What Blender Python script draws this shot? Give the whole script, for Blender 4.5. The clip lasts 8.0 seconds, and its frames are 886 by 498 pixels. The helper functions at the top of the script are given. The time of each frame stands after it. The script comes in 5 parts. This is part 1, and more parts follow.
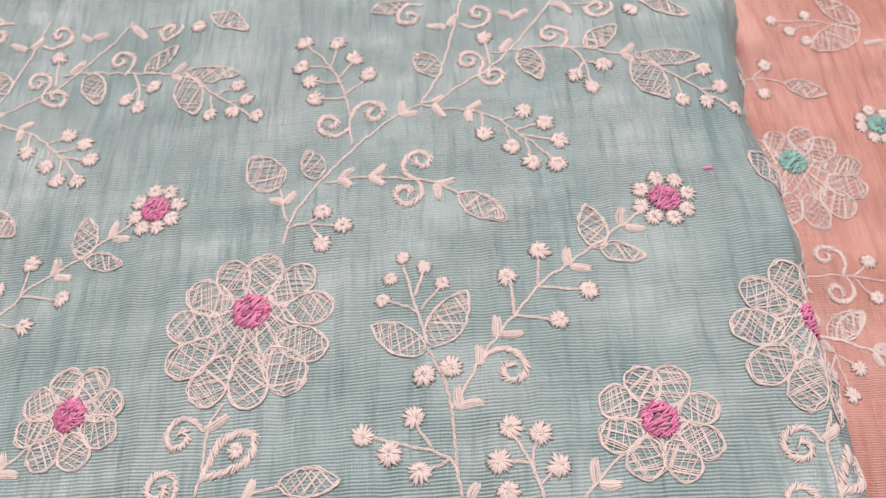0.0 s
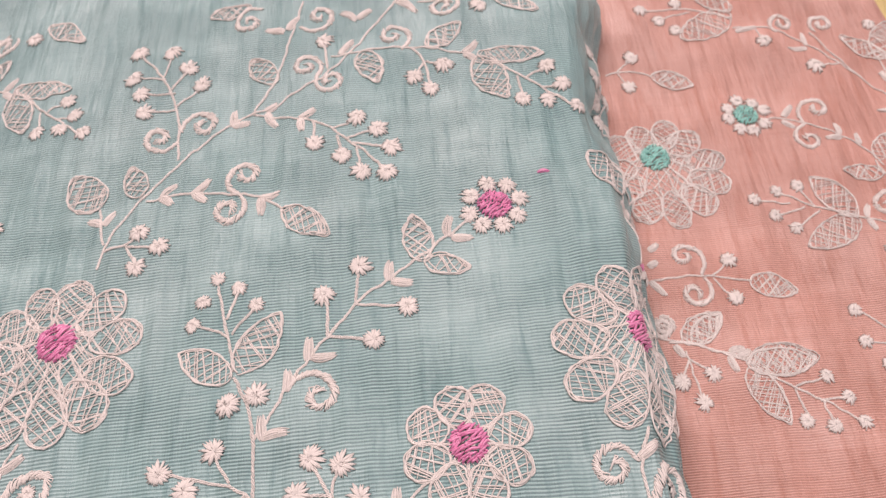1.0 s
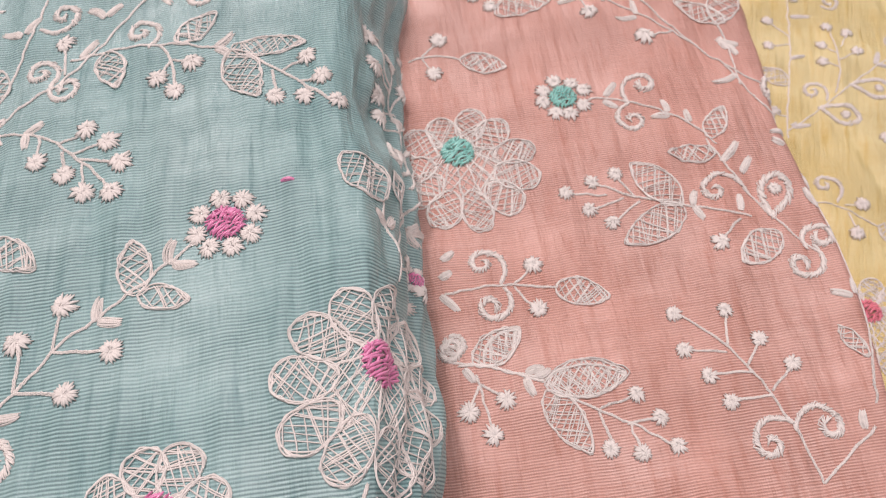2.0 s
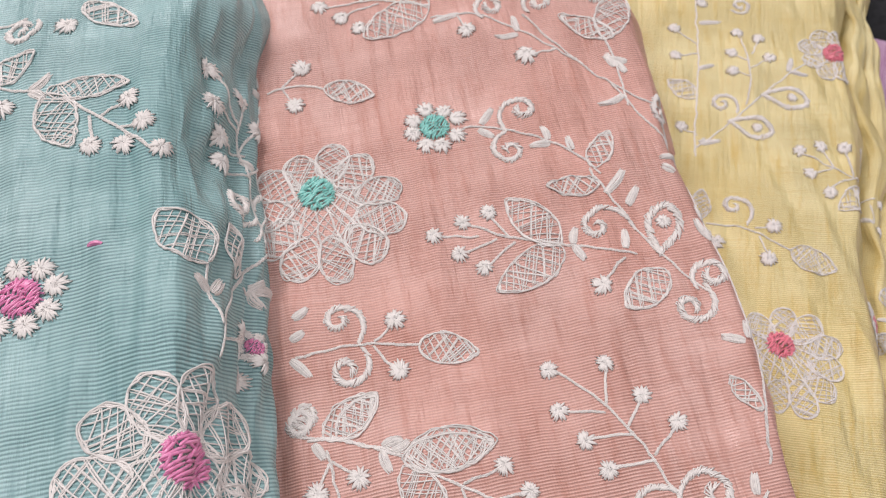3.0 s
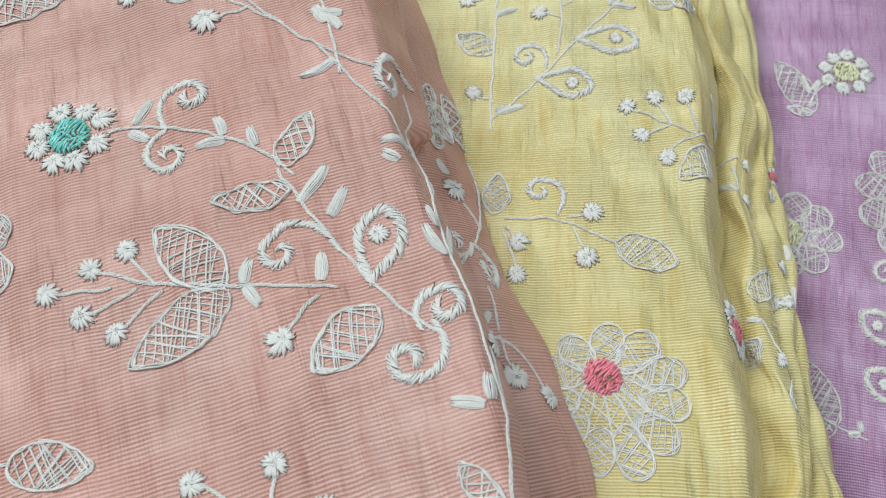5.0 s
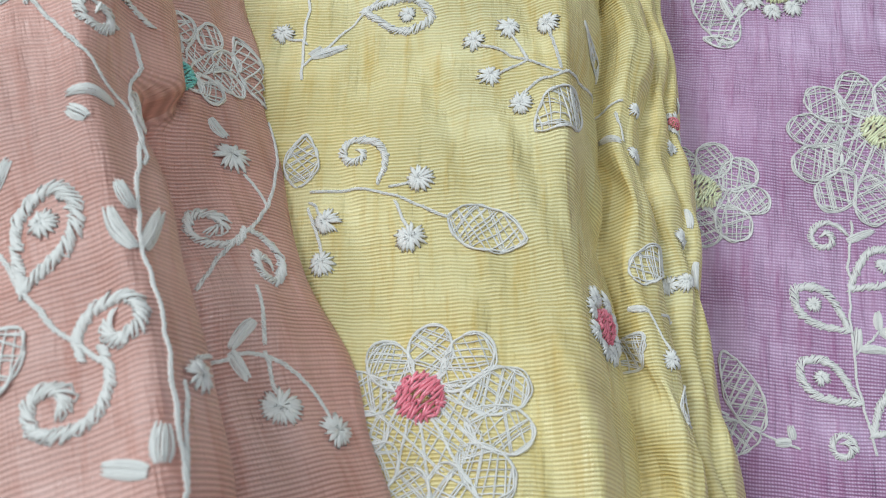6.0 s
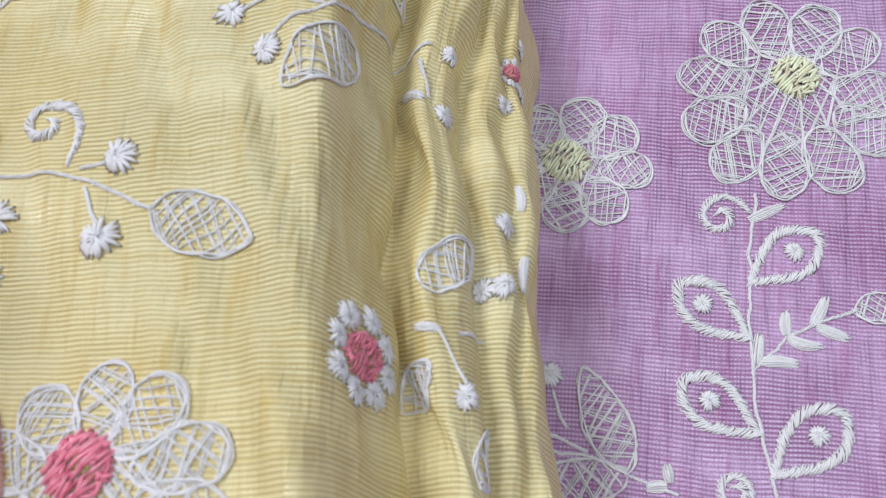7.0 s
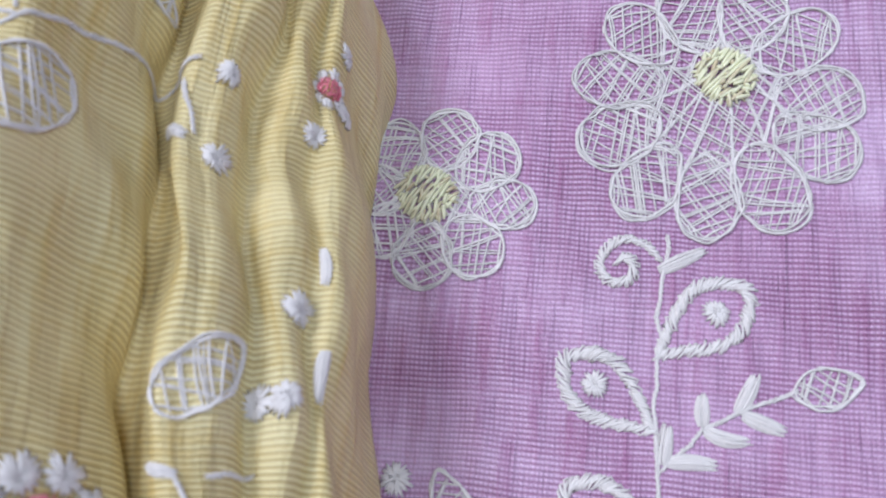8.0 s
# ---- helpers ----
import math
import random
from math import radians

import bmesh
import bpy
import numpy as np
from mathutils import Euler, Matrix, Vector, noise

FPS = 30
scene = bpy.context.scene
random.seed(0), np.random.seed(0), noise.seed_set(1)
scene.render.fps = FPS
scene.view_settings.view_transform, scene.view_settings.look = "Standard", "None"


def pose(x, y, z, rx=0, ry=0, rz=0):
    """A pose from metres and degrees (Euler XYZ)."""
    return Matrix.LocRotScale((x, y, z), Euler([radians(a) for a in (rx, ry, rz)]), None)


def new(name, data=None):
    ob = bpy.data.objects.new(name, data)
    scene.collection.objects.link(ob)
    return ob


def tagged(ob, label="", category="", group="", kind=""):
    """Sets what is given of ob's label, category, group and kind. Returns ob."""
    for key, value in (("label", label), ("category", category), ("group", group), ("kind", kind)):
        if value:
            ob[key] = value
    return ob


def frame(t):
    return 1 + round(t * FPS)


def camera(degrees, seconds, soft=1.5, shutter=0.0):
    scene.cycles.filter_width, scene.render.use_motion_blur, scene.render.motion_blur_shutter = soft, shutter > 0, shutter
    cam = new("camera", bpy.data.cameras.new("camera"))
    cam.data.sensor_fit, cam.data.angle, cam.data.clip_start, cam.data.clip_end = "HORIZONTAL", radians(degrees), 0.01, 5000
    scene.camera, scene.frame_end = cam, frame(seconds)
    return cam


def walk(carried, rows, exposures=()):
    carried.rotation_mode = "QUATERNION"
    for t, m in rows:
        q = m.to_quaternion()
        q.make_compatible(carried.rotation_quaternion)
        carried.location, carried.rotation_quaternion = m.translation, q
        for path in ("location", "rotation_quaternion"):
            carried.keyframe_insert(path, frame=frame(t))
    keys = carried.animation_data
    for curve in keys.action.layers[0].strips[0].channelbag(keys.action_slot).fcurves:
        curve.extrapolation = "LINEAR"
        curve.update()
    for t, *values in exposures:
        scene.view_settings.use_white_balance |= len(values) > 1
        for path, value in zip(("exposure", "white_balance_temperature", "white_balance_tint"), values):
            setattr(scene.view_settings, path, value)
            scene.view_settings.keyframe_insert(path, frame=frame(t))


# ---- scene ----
cam = camera(58.53, 8.0, 1.1)
# seconds, place in metres, turn in degrees
PATH = [
    (0, -0.01459, 0.02656, 0.34243, 28.894, -0.095, -2.495),
    (0.5, 0.00732, 0.02979, 0.34014, 28.864, 0.252, -3.578),
    (1, 0.03543, 0.03415, 0.33387, 28.600, 0.594, -4.810),
    (1.5, 0.07179, 0.04197, 0.32042, 28.108, 1.549, -6.500),
    (2, 0.10390, 0.04823, 0.30705, 27.944, 2.247, -8.107),
    (3.3, 0.15208, 0.06960, 0.28823, 27.551, 2.567, -11.358),
    (3.5, 0.16052, 0.07099, 0.28451, 27.638, 2.807, -11.811),
    (4, 0.18115, 0.07717, 0.27058, 27.204, 3.470, -13.342),
    (4.2, 0.18796, 0.08026, 0.26456, 26.851, 3.718, -13.786),
    (5.3, 0.22658, 0.09004, 0.21841, 26.562, 6.386, -17.413),
    (5.5, 0.23397, 0.09232, 0.20893, 25.997, 6.566, -17.691),
    (6, 0.25777, 0.09590, 0.18960, 24.502, 7.538, -18.732),
    (6.5, 0.27736, 0.09961, 0.16697, 23.472, 8.056, -19.233),
    (7, 0.29859, 0.10307, 0.14925, 22.155, 9.134, -19.676),
    (7.5, 0.31405, 0.11134, 0.13647, 20.450, 9.441, -20.143),
    (8, 0.33027, 0.11937, 0.12012, 18.869, 11.212, -20.219),
]
# the film's white balance drifts from warm to cool
EXPOSURES = [(0.0, -0.03, 7500, 34), (2.0, -0.02, 6950, 24), (3.5, 0.02, 6300, 11), (5.5, -0.04, 5700, -6), (7.0, 0.10, 5550, 9), (8.0, 0.12, 5450, 13)]
walk(cam, [(r[0], pose(*r[1:])) for r in PATH], EXPOSURES)
cam.data.dof.use_dof, cam.data.dof.focus_distance, cam.data.dof.aperture_fstop = True, 0.163, 35.0

# ---- light: an assumed shop room with two unseen, added overhead lamps ----
world = bpy.data.worlds.new("world")
scene.world = world
world.use_nodes = True
world.node_tree.nodes["Background"].inputs[0].default_value = (0.9, 0.95, 1.0, 1)
world.node_tree.nodes["Background"].inputs[1].default_value = 0.05


def area_lamp(name, x, y, z, sx, sy, watts, colour):
    data = bpy.data.lights.new(name, "AREA")
    data.shape, data.size, data.size_y, data.energy, data.color = "RECTANGLE", sx, sy, watts, colour
    ob = new(name, data)
    ob.matrix_basis = pose(x, y, z)
    return ob


# neither source is seen; the second is added to fill the folds' right sides
LAMPS = [("added_overhead_lamp", -0.45, 1.10, 1.9, 0.9, 0.5, 35.5, (1.0, 0.975, 0.965)),
         ("added_overhead_lamp", 0.9, -0.3, 1.9, 0.6, 1.2, 14.0, (0.96, 0.98, 1.0))]
for lamp in LAMPS:
    area_lamp(*lamp)
scene.view_settings.exposure = 0.0


# ---- materials ----
def material(name):
    m = bpy.data.materials.new(name)
    m.use_nodes = True
    return m, m.node_tree, m.node_tree.nodes["Principled BSDF"]


def node(tree, kind, **inputs):
    n = tree.nodes.new(kind)
    for key, value in inputs.items():
        n.inputs[key.replace("_", " ")].default_value = value
    return n


def plain(name, colour, rough=0.8, grain=40.0, amount=0.25, bump=0.1):
    """A surface with blotches at two scales and a fine relief."""
    m, tree, b = material(name)
    link = tree.links.new
    where = tree.nodes.new("ShaderNodeTexCoord")
    big = node(tree, "ShaderNodeTexNoise", Scale=grain / 8, Detail=3.0)
    fine = node(tree, "ShaderNodeTexNoise", Scale=grain, Detail=5.0)
    link(where.outputs["Object"], big.inputs["Vector"])
    link(where.outputs["Object"], fine.inputs["Vector"])
    both = node(tree, "ShaderNodeMath")
    link(big.outputs["Fac"], both.inputs[0])
    link(fine.outputs["Fac"], both.inputs[1])
    ramp = node(tree, "ShaderNodeValToRGB")
    ramp.color_ramp.elements[0].position, ramp.color_ramp.elements[1].position = 0.7, 1.3
    ramp.color_ramp.elements[0].color = (*[c * (1 - amount) for c in colour], 1)
    ramp.color_ramp.elements[1].color = (*[min(1, c * (1 + amount)) for c in colour], 1)
    half = node(tree, "ShaderNodeMath")
    half.operation = "MULTIPLY"
    half.inputs[1].default_value = 1.0
    link(both.outputs[0], half.inputs[0])
    link(half.outputs[0], ramp.inputs[0])
    link(ramp.outputs[0], b.inputs["Base Color"])
    rel = node(tree, "ShaderNodeBump", Strength=bump, Distance=0.002)
    link(fine.outputs["Fac"], rel.inputs["Height"])
    link(rel.outputs[0], b.inputs["Normal"])
    b.inputs["Roughness"].default_value = rough
    return m


def silk(name, weft, warp, shade, rib=1650.0, open_weave=1.0, basket=0.3):
    """Slubbed two-tone silk: weft ribs across, fine warp along, long slub streaks, with its colour running between two
    dyes and patchy sheen painted in.
    """
    m, tree, b = material(name)
    link = tree.links.new
    uv = tree.nodes.new("ShaderNodeUVMap")

    def stretched(sx, sy):
        mp = node(tree, "ShaderNodeMapping", Scale=(sx, sy, 1))
        link(uv.outputs[0], mp.inputs["Vector"])
        return mp.outputs[0]

    def noise_of(sx, sy, detail=2.0, rough=0.5):
        n = node(tree, "ShaderNodeTexNoise", Scale=1.0, Detail=detail, Roughness=rough)
        link(stretched(sx, sy), n.inputs["Vector"])
        return n.outputs["Fac"]

    def math_of(op, a, c):
        n = node(tree, "ShaderNodeMath")
        n.operation = op
        for slot, v in ((0, a), (1, c)):
            if isinstance(v, float):
                n.inputs[slot].default_value = v
            else:
                link(v, n.inputs[slot])
        return n.outputs[0]

    def mix_of(fac, a, c):
        n = tree.nodes.new("ShaderNodeMix")
        n.data_type = "RGBA"
        link(fac, n.inputs[0]) if not isinstance(fac, float) else None
        for slot, v in ((6, a), (7, c)):
            if isinstance(v, tuple):
                n.inputs[slot].default_value = (*v, 1)
            else:
                link(v, n.inputs[slot])
        return n.outputs[2]

    def ramp_of(v, lo, hi):
        n = node(tree, "ShaderNodeMapRange", From_Min=lo, From_Max=hi)
        link(v, n.inputs["Value"])
        return n.outputs[0]

    # threads: even ribs, gently bent, each thread a little lighter or darker than its neighbour
    sep = tree.nodes.new("ShaderNodeSeparateXYZ")
    link(uv.outputs[0], sep.inputs[0])
    v = math_of("ADD", sep.outputs["Y"], math_of("MULTIPLY", noise_of(28.0, 22.0), 0.0030))
    u = math_of("ADD", sep.outputs["X"], math_of("MULTIPLY", noise_of(22.0, 28.0), 0.0030))
    ribs = ramp_of(math_of("SINE", math_of("MULTIPLY", v, rib * 6.2832), 0.0), -1.0, 1.0)
    fine = ramp_of(math_of("SINE", math_of("MULTIPLY", u, rib * 1.15 * 6.2832), 0.0), -1.0, 1.0)
    patchy = ramp_of(noise_of(30.0, 55.0, 3.0), 0.32, 0.60)  # the ribs stand out in patches
    slub_w = noise_of(22.0, rib * 0.8, 1.0)   # threads of uneven thickness, running across
    slub_pucker = noise_of(420.0, 45.0, 4.0, 0.6)  # puckers and slubs, running along
    fold_v = noise_of(95.0, 26.0, 2.0)        # shallow creases
    cloud = noise_of(28.0, 18.0, 3.0)
    # paler dye in clouds, which also paints the silk's patches of sheen
    pale = mix_of(ramp_of(cloud, 0.35, 0.75), weft, shade)
    # warp-coloured slubs; the same streaks paint in the dark of the puckers
    crest = mix_of(math_of("MULTIPLY", ramp_of(slub_pucker, 0.52, 0.80), 0.75), pale, warp)
    crest = mix_of(math_of("MULTIPLY", ramp_of(slub_w, 0.50, 0.80), 0.30), crest, warp)
    cross = math_of("SUBTRACT", 1.0, math_of("MULTIPLY", math_of("SUBTRACT", 1.0, fine), basket))
    cell = math_of("MULTIPLY", ribs, cross)
    deep = math_of("ADD", math_of("MULTIPLY", patchy, 0.45), 0.40)
    gap = math_of("MULTIPLY", math_of("MULTIPLY", ramp_of(cell, 0.75, 0.05), deep), open_weave)
    # gaps show the warp, darkened in colour for the shade between ribs
    link(mix_of(gap, crest, tuple(0.60 * a for a in warp)), b.inputs["Base Color"])
    h = math_of("ADD", math_of("MULTIPLY", cell, math_of("ADD", math_of("MULTIPLY", patchy, 0.7), 0.5)), math_of("MULTIPLY", slub_w, 0.5))
    near = node(tree, "ShaderNodeBump", Strength=0.6, Distance=0.0003)
    link(h, near.inputs["Height"])
    wide = node(tree, "ShaderNodeBump", Strength=0.7, Distance=0.0014)
    link(slub_pucker, wide.inputs["Height"])
    crease = node(tree, "ShaderNodeBump", Strength=0.6, Distance=0.0045)
    link(fold_v, crease.inputs["Height"])
    link(crease.outputs[0], wide.inputs["Normal"])
    link(wide.outputs[0], near.inputs["Normal"])
    link(near.outputs[0], b.inputs["Normal"])
    along = tree.nodes.new("ShaderNodeTangent")
    along.direction_type = "UV_MAP"
    link(along.outputs[0], b.inputs["Tangent"])
    b.inputs["Anisotropic"].default_value = 0.5
    b.inputs["Roughness"].default_value = 0.36
    b.inputs["Specular IOR Level"].default_value = 0.9
    b.inputs["Sheen Weight"].default_value = 0.25
    b.inputs["Sheen Roughness"].default_value = 0.4
    b.inputs["Sheen Tint"].default_value = (*weft, 1)
    return m


def thread(name, colour, rough=0.55, sheen=0.3):
    m, tree, b = material(name)
    link = tree.links.new
    low, lift = (0.78, 0.0) if rough > 0.5 else (0.60, 0.18)  # silky threads vary more, their shimmer painted in as paler and darker colour
    where = tree.nodes.new("ShaderNodeTexCoord")
    n = node(tree, "ShaderNodeTexNoise", Scale=900.0, Detail=2.0)
    link(where.outputs["Object"], n.inputs["Vector"])
    isl = tree.nodes.new("ShaderNodeNewGeometry")
    add = node(tree, "ShaderNodeMath")
    link(n.outputs["Fac"], add.inputs[0])
    link(isl.outputs["Random Per Island"], add.inputs[1])
    ramp = node(tree, "ShaderNodeValToRGB")
    ramp.color_ramp.elements[0].color = (*[c * low for c in colour], 1)
    ramp.color_ramp.elements[1].color = (*[min(0.92, c * 1.08 + lift) for c in colour], 1)
    ramp.color_ramp.elements[0].position, ramp.color_ramp.elements[1].position = 0.3, 1.0
    link(add.outputs[0], ramp.inputs[0])
    link(ramp.outputs[0], b.inputs["Base Color"])
    rel = node(tree, "ShaderNodeBump", Strength=0.3, Distance=0.0001)
    link(n.outputs["Fac"], rel.inputs["Height"])
    link(rel.outputs[0], b.inputs["Normal"])
    b.inputs["Roughness"].default_value = rough
    b.inputs["Specular IOR Level"].default_value = 0.3 if rough > 0.5 else 0.6
    b.inputs["Sheen Weight"].default_value = sheen
    return m


TEAL = silk("teal_silk", (0.34, 0.56, 0.56), (0.14, 0.31, 0.33), (0.48, 0.67, 0.67), 1080.0, 1.0, 0.10)
PINK = silk("pink_silk", (0.81, 0.445, 0.375), (0.57, 0.21, 0.14), (0.85, 0.555, 0.495), 1350.0, 0.85, 0.30)
# yellow warp made more orange to stand for light bounced in its creases
YELLOW = silk("yellow_silk", (0.93, 0.78, 0.38), (0.72, 0.46, 0.06), (0.91, 0.83, 0.49), 1450.0, 0.80, 0.06)
LILAC = silk("lilac_silk", (0.72, 0.46, 0.69), (0.38, 0.08, 0.26), (0.78, 0.57, 0.78), 1350.0, 1.0, 0.60)
WHITE = thread("cream_thread", (0.79, 0.745, 0.71), 0.7)
ROSE = thread("rose_thread", (0.70, 0.13, 0.36), 0.30)
GREEN = thread("sea_green_thread", (0.12, 0.50, 0.44), 0.35)
RED = thread("coral_red_thread", (0.74, 0.08, 0.15), 0.28)
GOLD = thread("pale_gold_thread", (0.94, 0.68, 0.40), 0.26)
BLACK = plain("black_cloth", (0.012, 0.012, 0.014), 0.95, 300.0, 0.5, 0.5)
PLASTER = plain("wall_paint", (0.58, 0.57, 0.56), 0.9, 12.0, 0.05)
TILE = plain("floor_stone", (0.35, 0.32, 0.29), 0.5, 20.0, 0.15)


# ---- surfaces of the folded cloths ----
def smooth(points, rounds=3):
    """Chaikin's corner cutting; keeps both ends."""
    p = np.array(points, float)
    for _ in range(rounds):
        a, b = p[:-1] * 0.75 + p[1:] * 0.25, p[:-1] * 0.25 + p[1:] * 0.75
        p = np.vstack([p[:1], np.stack([a, b], 1).reshape(-1, 2), p[-1:]])
    return p


def ripple(x, y, seed, terms=9):
    """A smooth random height, of about unit size, with a wavelength of about one."""
    r = np.random.RandomState(seed)
    out = 0
    for _ in range(terms):
        a, k, ph = r.uniform(0, 6.283), r.uniform(0.6, 1.6) * 6.283, r.uniform(0, 6.283)
        out = out + np.sin(k * (x * np.cos(a) + y * np.sin(a)) + ph)
    return out / terms ** 0.5


class Cloth:
    """A folded cloth. X, Y are places on the cloth laid flat: on its top they are the world's x and y,
    and past the fold X runs on along the cloth as it turns down."""

    def __init__(self, fold, top, profile, seed, fine=1.0, crumple=1.0, wobble=0.0016, weave=0.0, lip=None):
        self.lip = lip  # past this y a tuck of the fold hangs out over the layer under it: y, place down the fold, how far
        self.weave = weave  # degrees by which the weave lies turned
        self.fine = fine  # how fine its threads are, against the teal one
        self.fold, self.top, self.seed, self.crumple, self.wobble = fold, top, seed, crumple, wobble
        p = smooth(profile)
        self.px, self.pz = p[:, 0], p[:, 1]
        self.ps = np.r_[0, np.cumsum(np.hypot(np.diff(p[:, 0]), np.diff(p[:, 1])))]
        self.length = self.ps[-1]

    def at(self, X, Y):
        X, Y = np.asarray(X, float), np.asarray(Y, float)
        f = self.fold(Y)
        s = X - f
        wall = np.clip(s, 0, self.length)
        x = np.where(s > 0, f + np.interp(wall, self.ps, self.px), X)
        z = self.top(np.minimum(X, f), Y) + np.interp(wall, self.ps, self.pz)
        on = np.clip(s / 0.012, 0, 1) * np.clip((self.length - s) / 0.012, 0, 1)
        x = x + self.wobble * on * (ripple(X * 25, Y * 22, self.seed + 5) + 0.55 * ripple(X * 110, Y * 30, self.seed + 6, 6))
        if self.lip:
            y0, s0, out = self.lip
            g = np.clip((Y - y0) / 0.0035, 0, 1)
            hang = out * g * g * (3 - 2 * g) * np.exp(-((s - s0) / 0.0075) ** 2)
            x, z = x + hang, z - 0.25 * hang
        near = np.exp(-(s / 0.02) ** 2)
        c = self.crumple * (1 - 0.7 * np.clip(s / 0.01, 0, 1))
        z = z + c * (0.0007 * ripple(X * 18, Y * 14, self.seed) + 0.00036 * ripple(X * 120, Y * 24, self.seed + 1)
                     + 0.00055 * (0.5 + near) * ripple(X * 60, Y * 18, self.seed + 2))
        return np.stack([x, Y + 0 * x, z], -1)

    def normal(self, X, Y, e=0.0004):
        a = self.at(np.asarray(X) + e, Y) - self.at(np.asarray(X) - e, Y)
        b = self.at(X, np.asarray(Y) + e) - self.at(X, np.asarray(Y) - e)
        n = np.cross(a, b)
        return n / np.linalg.norm(n, axis=-1, keepdims=True)


TEAL_FOLD = smooth([(-0.10, 0.083), (0.07, 0.0848), (0.10, 0.0865), (0.13, 0.0885), (0.15, 0.0893), (0.175, 0.0888), (0.195, 0.0872), (0.215, 0.0895), (0.24, 0.094), (0.27, 0.096), (0.42, 0.097)])
teal = Cloth(lambda y: np.interp(y, TEAL_FOLD[:, 0], TEAL_FOLD[:, 1]),
             lambda x, y: np.maximum(0.1375 + 0.09 * x - 0.35 * x * x - 0.06 * (y - 0.13), 0.1135),
             [(0, 0), (0.004, -0.0012), (0.0080, -0.0085), (0.0112, -0.0150), (0.0124, -0.0195), (0.0116, -0.0228), (0.0148, -0.0245),
              (0.0162, -0.0280), (0.0160, -0.0325), (0.0120, -0.0345), (0.0, -0.0350)], 11)
pink = Cloth(lambda y: 0.2195 + 0.02 * (y - 0.15) + 0.0015 * np.sin(60 * y),
             lambda x, y: 0.1054 + 0.008 * (y - 0.13) - 0.0018 * np.exp(-((x - 0.220) / 0.018) ** 2),
             [(0, 0), (0.0022, -0.0006), (0.0036, -0.0036), (0.0048, -0.0085), (0.0042, -0.0128), (-0.0010, -0.0172), (-0.0030, -0.0212), (0.0050, -0.0246),
              (0.0115, -0.0300), (0.0150, -0.0360), (0.0180, -0.0410), (0.0165, -0.0440), (0.004, -0.0445)], 23, 0.86, 0.7, wobble=0.0010, lip=(0.1875, 0.0215, 0.0095))
yellow = Cloth(lambda y: 0.2668 + 0.34 * (y - 0.106) + 0.0012 * np.sin(70 * y),
               lambda x, y: 0.0612 + 0.012 * (y - 0.13) + 0 * x,
               [(0, 0), (0.0022, -0.001), (0.0058, -0.0068), (0.0087, -0.0125), (0.0093, -0.0165), (0.0064, -0.02), (0.0105, -0.019), (0.0135, -0.0148), (0.0155, -0.0138), (0.0173, -0.0162), (0.0184, -0.0158), (0.0202, -0.0188), (0.0193, -0.023), (0.0228, -0.0212), (0.0251, -0.0222), (0.0253, -0.0255), (0.0283, -0.0242), (0.0297, -0.03), (0.0309, -0.039), (0.0283, -0.0455), (0.0111, -0.0465)], 37, 0.74, weave=-19.0)
lilac = Cloth(lambda y: 0.62 + 0 * y, lambda x, y: np.clip(0.0125 + 0.12 * (y - 0.143), 0.0060, 0.0210) + 0.003 * np.exp(-((x - 0.30) / 0.03) ** 2),
              [(0, 0), (0.003, -0.001), (0.005, -0.006), (0.003, -0.0105), (-0.01, -0.0115)], 51, 0.72, 0.6, weave=-26.0)


def skin(name, P, faces, mat, parent, label="", uv=None, soft=True):
    me = bpy.data.meshes.new(name)
    me.from_pydata(P.tolist(), [], faces.tolist())
    if uv is not None:
        layer = me.uv_layers.new(name="UVMap")
        idx = np.zeros(len(me.loops), np.int32)
        me.loops.foreach_get("vertex_index", idx)
        layer.data.foreach_set("uv", uv[idx].astype(np.float32).ravel())
    if soft:
        me.polygons.foreach_set("use_smooth", np.ones(len(me.polygons), bool))
    me.materials.append(mat)
    ob = new(name, me)
    ob.parent = parent
    if label:
        tagged(ob, label)
    return ob


